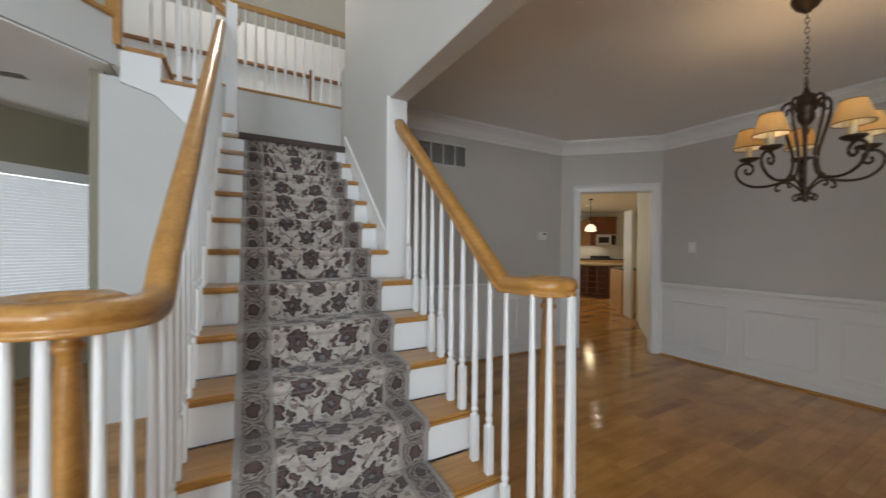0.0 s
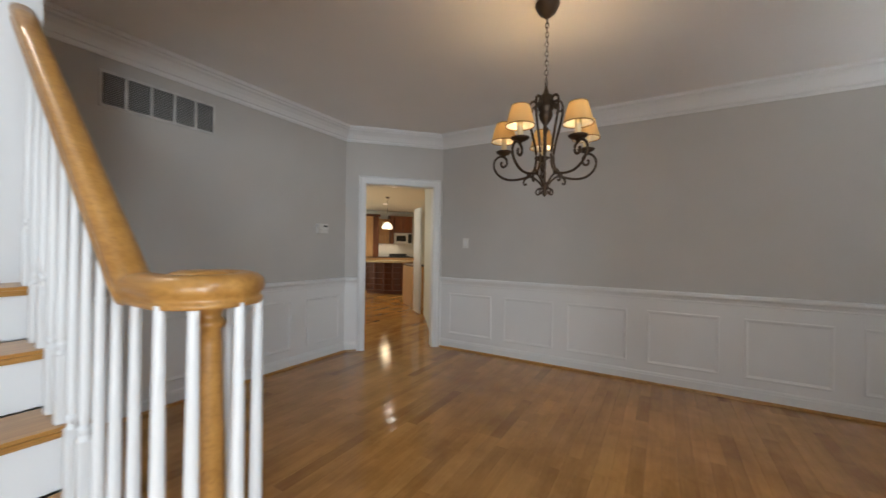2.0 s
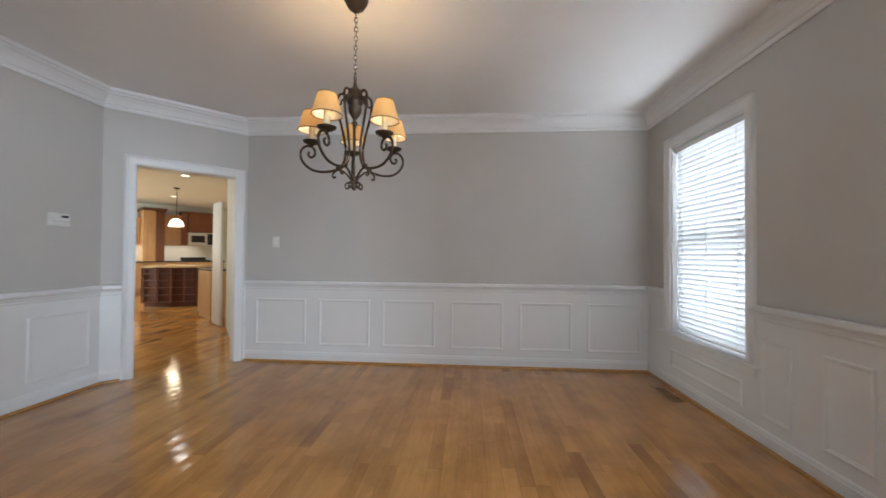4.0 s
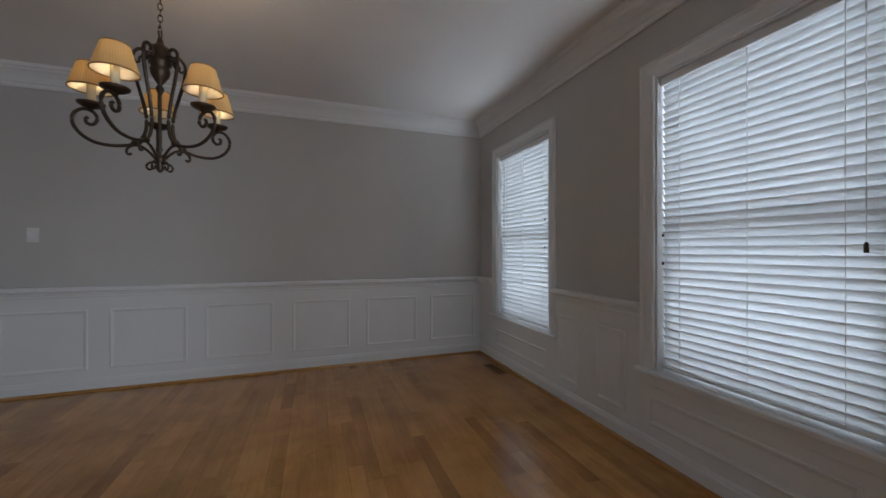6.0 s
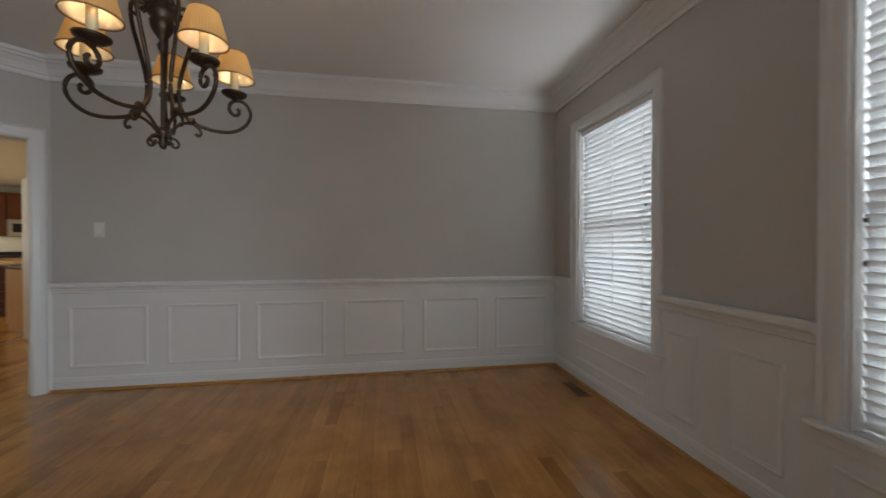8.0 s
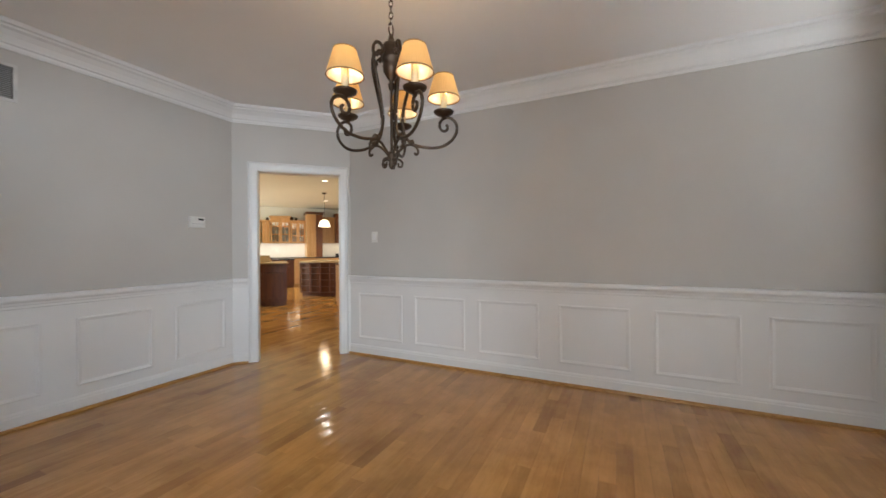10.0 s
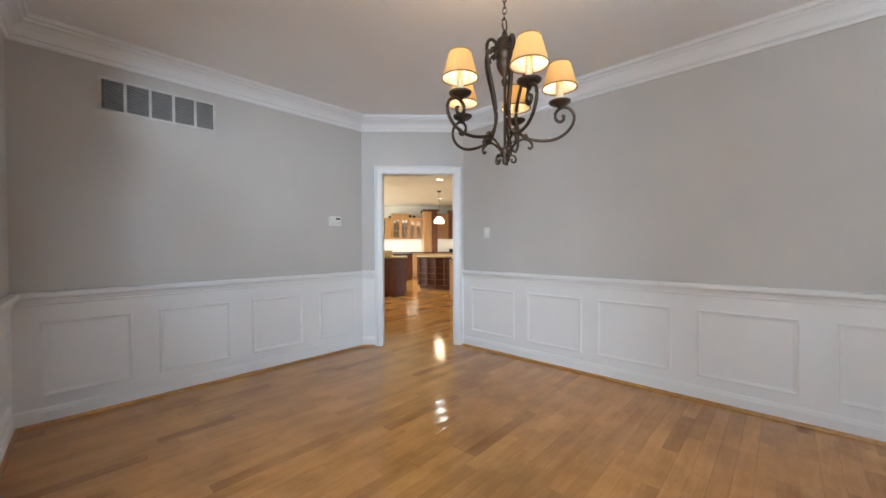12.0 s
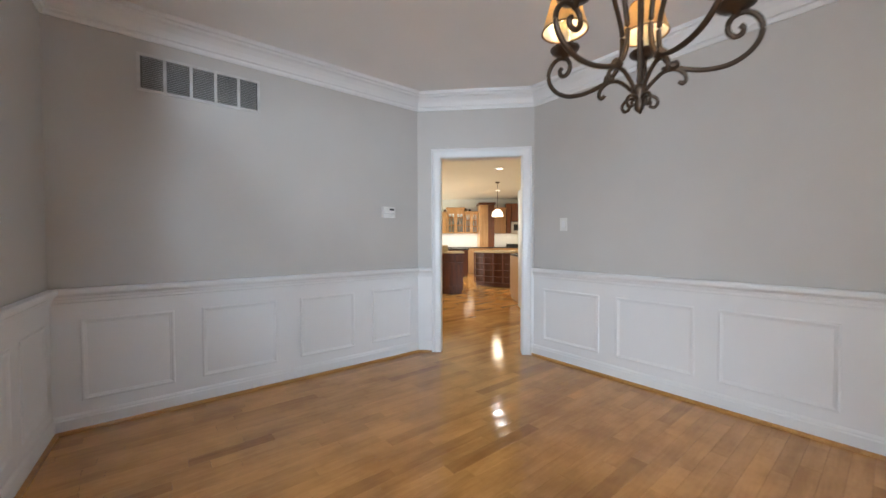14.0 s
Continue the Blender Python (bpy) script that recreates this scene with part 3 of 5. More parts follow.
    ln = ramp(nt, u, [(0.0, (0, 0, 0, 1)), (0.230, (0, 0, 0, 1)), (0.234, (1, 1, 1, 1)), (0.244, (1, 1, 1, 1)), (0.248, (0, 0, 0, 1)), (0.344, (0, 0, 0, 1)), (0.348, (1, 1, 1, 1))])
    c = mix(nt, ln, c, (0.36, 0.32, 0.29, 1))
    fuzz = ramp(nt, pile.outputs[0], [(0.3, (0.68, 0.67, 0.66, 1)), (0.7, (1.0, 1.0, 1.0, 1))])
    c = mix(nt, 0.7, c, fuzz, "MULTIPLY")
    nt.links.new(c, b.inputs["Base Color"])
    b.inputs["Roughness"].default_value = 0.95
    b.inputs["Sheen Weight"].default_value = 0.3
    bump(nt, b, pile.outputs[0], 0.5, 0.004)
    return m


M_RUNNER = runner_material()
M_BORDER = plain("dark_carpet_border", (0.075, 0.055, 0.05), 0.95)
XR = 1.20


def left_end(n):
    return -0.032 + 0.0066 * (n - 1)


def nose(n):
    return Y1 + RUN * (n - 1)


stairs = thing("staircase", "white and oak stair flight with open balustraded sides", "staircase")


def tread_mesh(pts, z, th=0.03, bev=0.011):
    bm = prism(pts, z - th, z)
    bmesh.ops.bevel(bm, geom=[e for e in bm.edges], offset=bev, segments=2, affect="EDGES")
    return bm


# starting step with round ends under both volutes
pts = []
cl, cr = -0.06, 1.18
for i in range(13):
    a = -math.pi / 2 + math.pi * i / 12
    pts.append((cr + 0.17 * math.cos(a), Y1 - 0.13 + 0.20 + 0.20 * math.sin(a)))
for i in range(13):
    a = math.pi / 2 + math.pi * i / 12
    pts.append((cl + 0.17 * math.cos(a), Y1 - 0.11 + 0.20 + 0.20 * math.sin(a)))
pts = [(x, min(y, Y1 + RUN + 0.02)) for x, y in pts]
part("tread", tread_mesh(pts, RISE), M_OAKX, stairs)
rp = [(x * 0.965 + 0.018, (y - Y1 - 0.09) * 0.86 + Y1 + 0.09) for x, y in pts]
part("riser", prism(rp, 0.0, RISE - 0.03), M_WHITE, stairs)
for n in range(2, 12):
    a, b = nose(n), nose(n) + RUN + 0.02
    xl, xr = left_end(n), XR if n <= 5 else XSW - 0.002
    if n == 6:
        pts = [(xl, a), (XR, a), (XR, YP - 0.004), (XSW - 0.004, YP - 0.004), (XSW - 0.004, b), (xl, b)]
    else:
        pts = [(xl, a), (xr, a), (xr, b), (xl, b)]
    part("tread", tread_mesh(pts, n * RISE), M_OAKX, stairs, "honey oak tread")
for n in range(2, 13):
    xr = XR - 0.035 if n <= 6 else XSW - 0.002
    part("riser", boxes((left_end(n) + 0.03, xr, nose(n) + 0.025, nose(n) + 0.04, (n - 1) * RISE + 0.001, n * RISE - 0.031)), M_WHITE, stairs)


def stringer(x0, x1, n0, n1, yend, zend):
    """Saw-toothed closed stringer down to the floor between two x planes."""
    pts = [(nose(n0) + 0.032, 0.0)]
    for n in range(n0, n1 + 1):
        pts += [(nose(n) + 0.032, n * RISE - 0.032), (min(yend, nose(n) + RUN + 0.032), n * RISE - 0.032)]
    pts += [(yend, 0.0)]
    bm = bmesh.new()
    A = [bm.verts.new((x0, y, z)) for y, z in pts]
    B = [bm.verts.new((x1, y, z)) for y, z in pts]
    bm.faces.new(A)
    bm.faces.new(B)
    for i in range(len(pts)):
        j = (i + 1) % len(pts)
        bm.faces.new((A[i], A[j], B[j], B[i]))
    return bm


part("stringer", stringer(XR - 0.034, XR - 0.014, 2, 6, YP - 0.022, 0), M_WHITE, stairs, "white open stringer")
part("stringer", stringer(0.03, 0.05, 2, 11, nose(12), 0), M_WHITE, stairs, "white open stringer")
# skirt board up the wall side
bm = bmesh.new()
sk = [(YP + 0.02, 7 * RISE - 0.1), (nose(12) + 0.03, 12 * RISE - 0.03), (nose(12) + 0.03, 12 * RISE + 0.12), (YP + 0.02, 7 * RISE + 0.12)]
A = [bm.verts.new((XSW - 0.018, y, z)) for y, z in sk]
B = [bm.verts.new((XSW - 0.001, y, z)) for y, z in sk]
bm.faces.new(A), bm.faces.new(B)
for i in range(4):
    bm.faces.new((A[i], A[(i + 1) % 4], B[(i + 1) % 4], B[i]))
part("skirt_board", bm, M_WHITE, stairs, "white skirt board on the wall")

# landing and the short upper flight turning west
YL = nose(12)
part("landing", boxes((0.20, XSW - 0.002, YL + 0.045, YN + 0.142, 12 * RISE - 0.2, 12 * RISE - 0.006), (0.20, 1.75, YN + 0.142, 4.47, 12 * RISE - 0.2, 12 * RISE - 0.006)), M_WHITE, stairs)
part("landing_nosing", tread_mesh([(left_end(12), YL), (XSW - 0.002, YL), (XSW - 0.002, YL + 0.09), (left_end(12), YL + 0.09)], 12 * RISE), M_OAKX, stairs)
UPX = {13: 0.19, 14: -0.035, 15: -0.265}
YU = 3.58
for n, x in UPX.items():
    part("tread", tread_mesh([(x, YU - 0.03), (x, 4.468), (x - 0.25, 4.468), (x - 0.25, YU - 0.03)], n * RISE), M_OAK, stairs, "honey oak tread with open end")
    part("riser", boxes((x - 0.04, x - 0.025, YU + 0.010, 4.468, (n - 1) * RISE, n * RISE - 0.031)), M_WHITE, stairs)
bm = bmesh.new()
pp = [(0.24, 12 * RISE - 0.32), (0.24, 12 * RISE - 0.031), (UPX[13] - 0.03, 12 * RISE - 0.031), (UPX[13] - 0.03, 13 * RISE - 0.031), (UPX[14] - 0.03, 13 * RISE - 0.031), (UPX[14] - 0.03, 14 * RISE - 0.031), (UPX[15] - 0.03, 14 * RISE - 0.031), (UPX[15] - 0.03, 15 * RISE - 0.031), (-0.53, 15 * RISE - 0.031), (-0.53, 15 * RISE - 0.26), (UPX[15] - 0.06, 15 * RISE - 0.32)]
A = [bm.verts.new((x, YU - 0.012, z)) for x, z in pp]
B = [bm.verts.new((x, YU + 0.008, z)) for x, z in pp]
bm.faces.new(A), bm.faces.new(B)
for i in range(len(pp)):
    j = (i + 1) % len(pp)
    bm.faces.new((A[i], A[j], B[j], B[i]))
part("stringer", bm, M_WHITE, stairs, "white saw-toothed stringer of the upper flight")
bm = bmesh.new()
wp = [(0.24, 0), (0.24, 12 * RISE - 0.04), (UPX[13] - 0.05, 12 * RISE - 0.04), (UPX[15] - 0.05, 14 * RISE - 0.04), (-0.65, 14 * RISE - 0.04), (-0.65, 0)]
A = [bm.verts.new((x, YU + 0.009, z)) for x, z in wp]
B = [bm.verts.new((x, YU + 0.12, z)) for x, z in wp]
bm.faces.new(A), bm.faces.new(B)
for i in range(len(wp)):
    j = (i + 1) % len(wp)
    bm.faces.new((A[i], A[j], B[j], B[i]))
structure("wall_under_stairs", bm, M_FOYER, "pale grey wall under the upper flight")
structure("wall_landing", boxes((-0.9, 3.2, 4.472, 4.61, 0, FLOOR2 - 0.03)), M_FOYER, "pale grey wall behind the landing")

# runner: a carpet strip bent over every tread and riser
rx = (0.175, 0.915)
cx = (rx[0] + rx[1]) / 2
prof = []
for n in range(1, 13):
    yy, zz = nose(n), n * RISE
    prof += [(yy + 0.012, zz - RISE + 0.012), (yy + 0.010, zz - 0.044), (yy - 0.002, zz - 0.034), (yy - 0.009, zz - 0.018), (yy - 0.006, zz + 0.002), (yy + 0.008, zz + 0.010)]
prof += [(YL + 0.8, 12 * RISE + 0.010)]
prof[0] = (prof[0][0], 0.004)


def runner_strip(xs):
    """The part of the strip between the given lines along the flight; its outer edges are turned down."""
    bm = bmesh.new()
    rows = []
    for x in xs:
        e = 0.004 if x in rx else 0.0
        rows.append([bm.verts.new((x - cx + 0.035 * (y - Y1), y + e, z - e)) for y, z in prof])
    for a, b in zip(rows, rows[1:]):
        for i in range(len(prof) - 1):
            bm.faces.new((a[i], a[i + 1], b[i + 1], b[i]))
    return bm


run = link("stair_runner", runner_strip((rx[0] + 0.128, rx[1] - 0.128)), M_RUNNER)
part("border", runner_strip((rx[0], rx[0] + 0.012, rx[0] + 0.128)), M_RUNNER, run, "border of dark ringed medallions")
part("border", runner_strip((rx[1] - 0.128, rx[1] - 0.012, rx[1])), M_RUNNER, run, "border of dark ringed medallions")
run.location.x = cx
tagged(run, "grey, brown and plum floral carpet runner on the stairs", "carpet runner")
lc = link("landing_carpet", boxes((-0.42, 0.44, 0, 0.80, 0, 0.012)), M_RUNNER)
lc_edge = part("border", boxes((-0.44, 0.43, -0.020, 0.05, -0.034, 0.0155), bev=0.006), M_BORDER, lc, "dark carpet border over the nosing")
lc.location = (0.66, YL + 0.005, 12 * RISE + 0.001)
tagged(lc, "floral carpet covering the stair landing", "carpet")


def baluster_mesh(h):
    """Square foot block, turned ring, then a slim tapering shaft."""
    bm = boxes((-0.016, 0.016, -0.016, 0.016, 0, 0.20), bev=0.003)
    lathe([(0.0155, 0.198), (0.011, 0.212), (0.0155, 0.222), (0.0155, 0.230), (0.011, 0.238), (0.0145, 0.262), (0.0135, 0.5 * h), (0.0095, h)], 10, bm)
    return bm


def baluster_data(h, cache={}):
    key = round(h, 2)
    if key not in cache:
        bm = baluster_mesh(key)
        me = bpy.data.meshes.new("baluster")
        bmesh.ops.recalc_face_normals(bm, faces=bm.faces)
        bm.to_mesh(me)
        bm.free()
        me.materials.append(M_WHITE)
        cache[key] = me
    return cache[key]


def put_baluster(parent, x, y, z0, z1):
    ob = new("baluster", baluster_data(z1 - z0))
    ob.parent = parent
    ob.location = (x, y, z0)


HR_HALF = [(0.024, -0.031), (0.030, -0.030), (0.031, -0.021), (0.026, -0.019), (0.025, -0.012), (0.033, -0.004), (0.0345, 0.006), (0.032, 0.018), (0.022, 0.027), (0.009, 0.031)]
HR = [(-x, z) for x, z in HR_HALF] + HR_HALF[::-1]


def slope_z(y):
    return RISE * (1 + (y - Y1) / RUN)


def railing(side):
    """Right or left rail: volute over a newel, level turn, then up the flight."""
    right = side > 0
    rail = thing("stair_railing", "oak handrail with a scrolled volute on white balusters", "railing", "stair railings")
    nx = 1.185 if right else -0.095
    ny = 1.055 if right else 1.11
    lx = (lambda y: 1.108 + 0.035 * (y - 1.1)) if right else (lambda y: 0.025 + 0.03 * (y - 1.1))
    ytop = YP - 0.02 if right else nose(12) + 0.02
    zc = 1.164
    path = []
    # spiral outwards round the newel, then a sweep into the flight
    turns = 1.25
    for i in range(41):
        f = i / 40
        r = 0.028 + (abs(nx - lx(1.1)) - 0.028) * f ** 0.7
        # ends on the flight's side, heading up the stairs
        ang = math.pi - (1 - f) * turns * 2 * math.pi
        px, py = r * math.cos(ang), r * math.sin(ang)
        path.append(Vector((nx + (px if right else -px), ny - py, zc + 0.008 * (1 - f))))
    up = []
    for y in [ny + 0.05, ny + 0.10, ny + 0.16, ny + 0.24, ny + 0.34, ny + 0.5]:
        zr = slope_z(y) + 0.835
        z = zc if y < ny + 0.12 else (zc * 0.55 + zr * 0.45 if y < ny + 0.2 else zr)
        z = max(zc, z)
        up.append((lx(y), y, z))
    y = ny + 0.75
    while y < ytop:
        up.append((lx(y), y, slope_z(y) + 0.835))
        y += 0.3
    up.append((lx(ytop), ytop, slope_z(ytop) + 0.835))
    path += smooth_path([path[-1]] + up, 5)[1:]
    part("handrail", sweep(path, HR), M_OAK, rail, "honey oak handrail", smooth=True)
    cap = lathe([(0.03, -0.03), (0.062, -0.026), (0.066, 0.0), (0.058, 0.02), (0.03, 0.03), (0.001, 0.031)], 24)
    bmesh.ops.translate(cap, vec=(nx, ny, zc), verts=cap.verts)
    part("volute_cap", cap, M_OAK, rail, smooth=True)
    h0 = RISE
    nw = lathe([(0.040, 0.0), (0.040, 0.10), (0.029, 0.115), (0.037, 0.13), (0.037, 0.145), (0.027, 0.16), (0.025, 0.19), (0.033, 0.26), (0.034, 0.34), (0.029, 0.60), (0.021, 0.83), (0.0195, 0.855), (0.026, 0.861), (0.028, 0.867), (0.026, 0.873), (0.020, 0.879), (0.021, 0.888), (0.028, 0.896), (0.033, 0.903), (0.034, 0.909)], 24)
    bmesh.ops.scale(nw, vec=(1, 1, (zc - 0.028 - h0) / 0.909), verts=nw.verts)
    bmesh.ops.translate(nw, vec=(nx, ny, h0 + 0.001), verts=nw.verts)
    part("newel_post", nw, M_OAK, rail, "turned honey oak newel post", smooth=True)
    for dx, dy in ((-0.125, -0.028), (-0.080, -0.085), (0.008, -0.118), (0.088, -0.068), (0.070, 0.052)):
        put_baluster(rail, nx + 0.78 * (dx if right else -dx), ny + 0.78 * dy, RISE, zc - 0.022)
    last = 5 if right else 11
    for n in range(1, last + 1):
        for k, f in enumerate((0.30, 0.80)):
            y = nose(n) + RUN * f - 0.02
            if y < 1.18:
                continue
            put_baluster(rail, lx(y), y, n * RISE, max(zc - 0.026, slope_z(y) + 0.805))
    if right:
        y = nose(6) + 0.06
        put_baluster(rail, lx(y), y, 6 * RISE, slope_z(y) + 0.805)
    return rail


railing(1)
railing(-1)

# white casing on the end of the wall beside the flight
structure("wall_end_casing", boxes((XSW - 0.022, XWP + 0.006, YP - 0.02, YP - 0.001, 0, HEAD), bev=0.003), M_WHITE, "white trim board on the wall's end")
structure("opening_trim", boxes((XSW - 0.004, XWP + 0.004, YSP, YP - 0.021, HEAD - 0.012, HEAD - 0.001)), M_WALL, "painted soffit of the header")

# upper hall and its balustrade behind the landing
structure("upper_floor", prism([(-0.79, 4.475), (3.2, 4.475), (3.2, 8.6), (-4.0, 8.6), (-4.0, 0.6), (-2.6, 0.6), (-2.6, 1.44), (-0.555, 3.58), (-0.79, 3.71)], 2.60, FLOOR2), M_FOYER, "upper hall floor edge")
bal = thing("upper_balustrade", "oak-railed white balustrade of the upper hall", "railing")
part("base_trim", boxes((-0.66, 3.0, 4.45, 4.515, FLOOR2 + 0.001, FLOOR2 + 0.022), bev=0.005), M_OAKX, bal)
part("handrail", boxes((-0.66, 3.0, 4.46, 4.515, FLOOR2 + 0.86, FLOOR2 + 0.915), bev=0.012), M_OAKX, bal)
x = -0.5
while x < 1.5:
    put_baluster(bal, x, 4.488, FLOOR2 + 0.022, FLOOR2 + 0.86)
    x += 0.098
diag = thing("gallery_balustrade", "oak-trimmed white balustrade at the gallery edge", "railing")
MG = pose(-0.575, 3.56, FLOOR2, 0, 0, 226.5)
part("base_trim", boxes((0.02, 2.5, -0.03, 0.04, 0.001, 0.028), bev=0.006, m=MG), M_OAKX, diag)
part("newel_post", boxes((-0.62, -0.53, YU - 0.02, YU + 0.07, 15 * RISE + 0.001, 15 * RISE + 1.15), bev=0.006), M_OAK, diag, "square oak newel post")
part("handrail", boxes((0.02, 2.5, -0.03, 0.03, 0.86, 0.915), bev=0.012, m=MG), M_OAKX, diag)
for i in range(22):
    p = MG @ Vector((0.14 + 0.105 * i, 0, 0.028))
    put_baluster(diag, p.x, p.y, p.z, FLOOR2 + 0.86)
for n, x in UPX.items():
    for f in ((0.05, 0.15) if n < 15 else ()):
        put_baluster(diag, x - f, YU + 0.03, n * RISE, n * RISE + 0.98 + f)
part("handrail", sweep([Vector((0.22, YU + 0.03, 12 * RISE + 0.96)), Vector((-0.55, YU + 0.03, 15 * RISE + 0.95))], HR), M_OAK, diag)
part("landing_post", boxes((0.125, 0.21, YU - 0.01, YU + 0.075, 12 * RISE + 0.014, 12 * RISE + 1.10), bev=0.006), M_WHITE, diag, "square white painted post")
structure("upper_hall_wall", boxes((-4.0, 3.2, 8.5, 8.6, FLOOR2, TOP), (3.1, 3.2, 3.55, 8.5, FLOOR2 - 0.9, TOP), (1.24, 3.1, 3.55, 3.65, 3.0, TOP)), M_CREAM, "pale upper hall wall")
far = thing("far_balustrade", "oak rail along the far side of the upper hall", "railing")
part("handrail", boxes((-1.0, 3.05, 5.60, 5.66, FLOOR2 + 0.785, FLOOR2 + 0.825), bev=0.010), M_OAK_SHADE, far)
part("newel_post", boxes((1.12, 1.18, 5.60, 5.66, FLOOR2 + 0.001, FLOOR2 + 0.90), bev=0.006), M_OAK_SHADE, far)
structure("upper_hall_partition", boxes((-1.0, 3.1, 5.665, 5.75, FLOOR2, FLOOR2 + 1.35)), M_WHITE, "white half wall in the upper hall")

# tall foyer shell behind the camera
# front openings are assumed, out of view, to let the daylight in
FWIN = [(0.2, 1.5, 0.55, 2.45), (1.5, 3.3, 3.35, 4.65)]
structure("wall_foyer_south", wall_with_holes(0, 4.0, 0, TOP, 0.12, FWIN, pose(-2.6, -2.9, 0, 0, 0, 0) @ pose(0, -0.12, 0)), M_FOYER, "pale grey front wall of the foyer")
# west opening made up for the added fill lamp
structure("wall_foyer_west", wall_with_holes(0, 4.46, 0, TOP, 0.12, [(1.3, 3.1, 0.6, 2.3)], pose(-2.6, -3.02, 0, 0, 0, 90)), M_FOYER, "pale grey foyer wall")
structure("wall_foyer_southeast", boxes((XSW, XW, -3.02, YS, 0, CEIL)), M_FOYER, "pale grey foyer wall")
structure("ceiling_foyer", boxes((-4.0, 3.2, -3.02, 8.6, TOP, TOP + 0.1)), M_CEIL, "high foyer ceiling")

# side room seen past the stairs
structure("side_room_wall_north", prism([(-0.67, 6.08), (-4.6, 2.15), (-4.7, 2.25), (-0.77, 6.18)], 0, 2.7), M_OLIVE, "olive painted side room wall")
structure("side_room_wall_east", boxes((-0.73, -0.65, YU + 0.121, 6.15, 0, 2.7)), M_OLIVE, "olive painted side room wall")
structure("side_room_wall_west", boxes((-4.7, -4.6, 0.5, 2.25, 0, 2.7), (-4.6, -2.72, 0.5, 0.6, 0, 2.7)), M_OLIVE, "olive painted side room wall")
structure("ceiling_side_room", prism([(-0.60, 3.56), (-0.66, 6.2), (-4.7, 6.2), (-4.7, 0.5), (-2.62, 0.5), (-2.62, 1.48)], 2.585, 2.597), M_CEIL, "side room ceiling")
MS = pose(-1.10, 5.645, 0, 0, 0, 225)        # along the side room's far wall, y into the room... x runs south-west
sw = thing("window_3", "white window with closed blinds in the side room", "window")
sw["kind"] = "structure"
part("frame", boxes((-0.02, 2.0, 0.005, 0.03, 0.72, 0.80), (-0.02, 2.0, 0.005, 0.03, 1.95, 2.06), (-0.02, 0.06, 0.005, 0.03, 0.80, 1.95), (1.92, 2.0, 0.005, 0.03, 0.80, 1.95), m=MS), M_WHITE, sw)
M_BRIGHT = plain("daylit_blind", (0.85, 0.87, 0.88), 0.6, emit=(0.86, 0.93, 1.0), power=5.0)
part("backing", boxes((0.06, 1.92, 0.004, 0.008, 0.80, 1.95), m=MS), M_BRIGHT, sw, "daylight glowing through the blind")
first = None
for i in range(36):
    if first is None:
        first = part("slat", boxes((0.06, 1.92, -0.0015, 0.0015, -0.0155, 0.0155)), M_SLAT, sw)
        ob = first
    else:
        ob = new("slat", first.data)
        ob.parent = sw
    ob.matrix_world = MS @ pose(0, 0.022, 0.815 + 0.0318 * i, -14, 0, 0)

cv = thing("ceiling_vent", "dull metal vent in the side room ceiling", "vent")
part("plate", boxes((-1.44, -1.18, 4.06, 4.20, 2.578, 2.584), bev=0.002), M_CEIL, cv)
for i in range(6):
    part("slot", boxes((-1.42, -1.20, 4.073 + 0.02 * i, 4.081 + 0.02 * i, 2.576, 2.5795)), M_DARK, cv)

# ---------------------------------------------------------------- kitchen beyond the doorway
MK = pose(1.756, 0.31, 0, 0, 0, -38)        # its frame: y leads away through the doorway
M_MAPLE = wood("maple_cabinet", (0.50, 0.27, 0.10), (0.66, 0.40, 0.18), 0.35, "Z", 0.8, 0.3, 0.1)
M_CHERRY = wood("dark_cherry_cabinet", (0.055, 0.015, 0.005), (0.15, 0.042, 0.011), 0.42, "Z", 0.8, 0.1, 0.1)
M_CHERRY2 = wood("red_cherry_cabinet", (0.17, 0.052, 0.018), (0.28, 0.095, 0.032), 0.3, "Z", 0.8, 0.4, 0.1)
M_GRANITE = plain("dark_granite", (0.05, 0.055, 0.065), 0.15)
M_TAN = plain("tan_stone_top", (0.50, 0.36, 0.19), 0.25)
M_TILE = paint("white_backsplash", (0.82, 0.80, 0.76), 0.25, 0.02)
M_STEEL = plain("appliance_white", (0.80, 0.80, 0.78), 0.3)

structure("ceiling_kitchen", boxes((-4.2, 6.2, 4.1, 14.2, CEIL, CEIL + 0.1), m=MK), M_KCEIL, "cream lit kitchen ceiling")
structure("wall_kitchen_back", boxes((-4.2, 6.2, 13.72, 13.85, 0, CEIL), m=MK), M_CREAM, "cream kitchen back wall")
# opening made up, out of view, so the added kitchen fill gets in
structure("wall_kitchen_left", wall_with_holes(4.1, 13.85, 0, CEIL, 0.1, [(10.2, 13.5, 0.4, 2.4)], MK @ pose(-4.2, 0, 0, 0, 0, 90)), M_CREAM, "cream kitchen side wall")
structure("wall_kitchen_right", boxes((6.2, 6.3, 4.1, 13.85, 0, CEIL), m=MK), M_CREAM, "cream kitchen side wall")
structure("wall_kitchen_near_left", boxes((-4.2, -0.30, 4.12, 4.2, 0, CEIL), m=MK), M_CREAM, "cream kitchen wall by the doorway")
structure("wall_passage", prism([(4.93, 2.86), (5.02, 2.78), (6.72, 4.10), (6.64, 4.19)], 0, CEIL), M_CREAM, "cream passage wall beside the doorway")
structure("wall_passage_end", prism([(6.72, 4.10), (6.80, 4.02), (9.5, 1.0), (9.4, 0.9)], 0, CEIL), M_CREAM, "cream wall behind the passage")


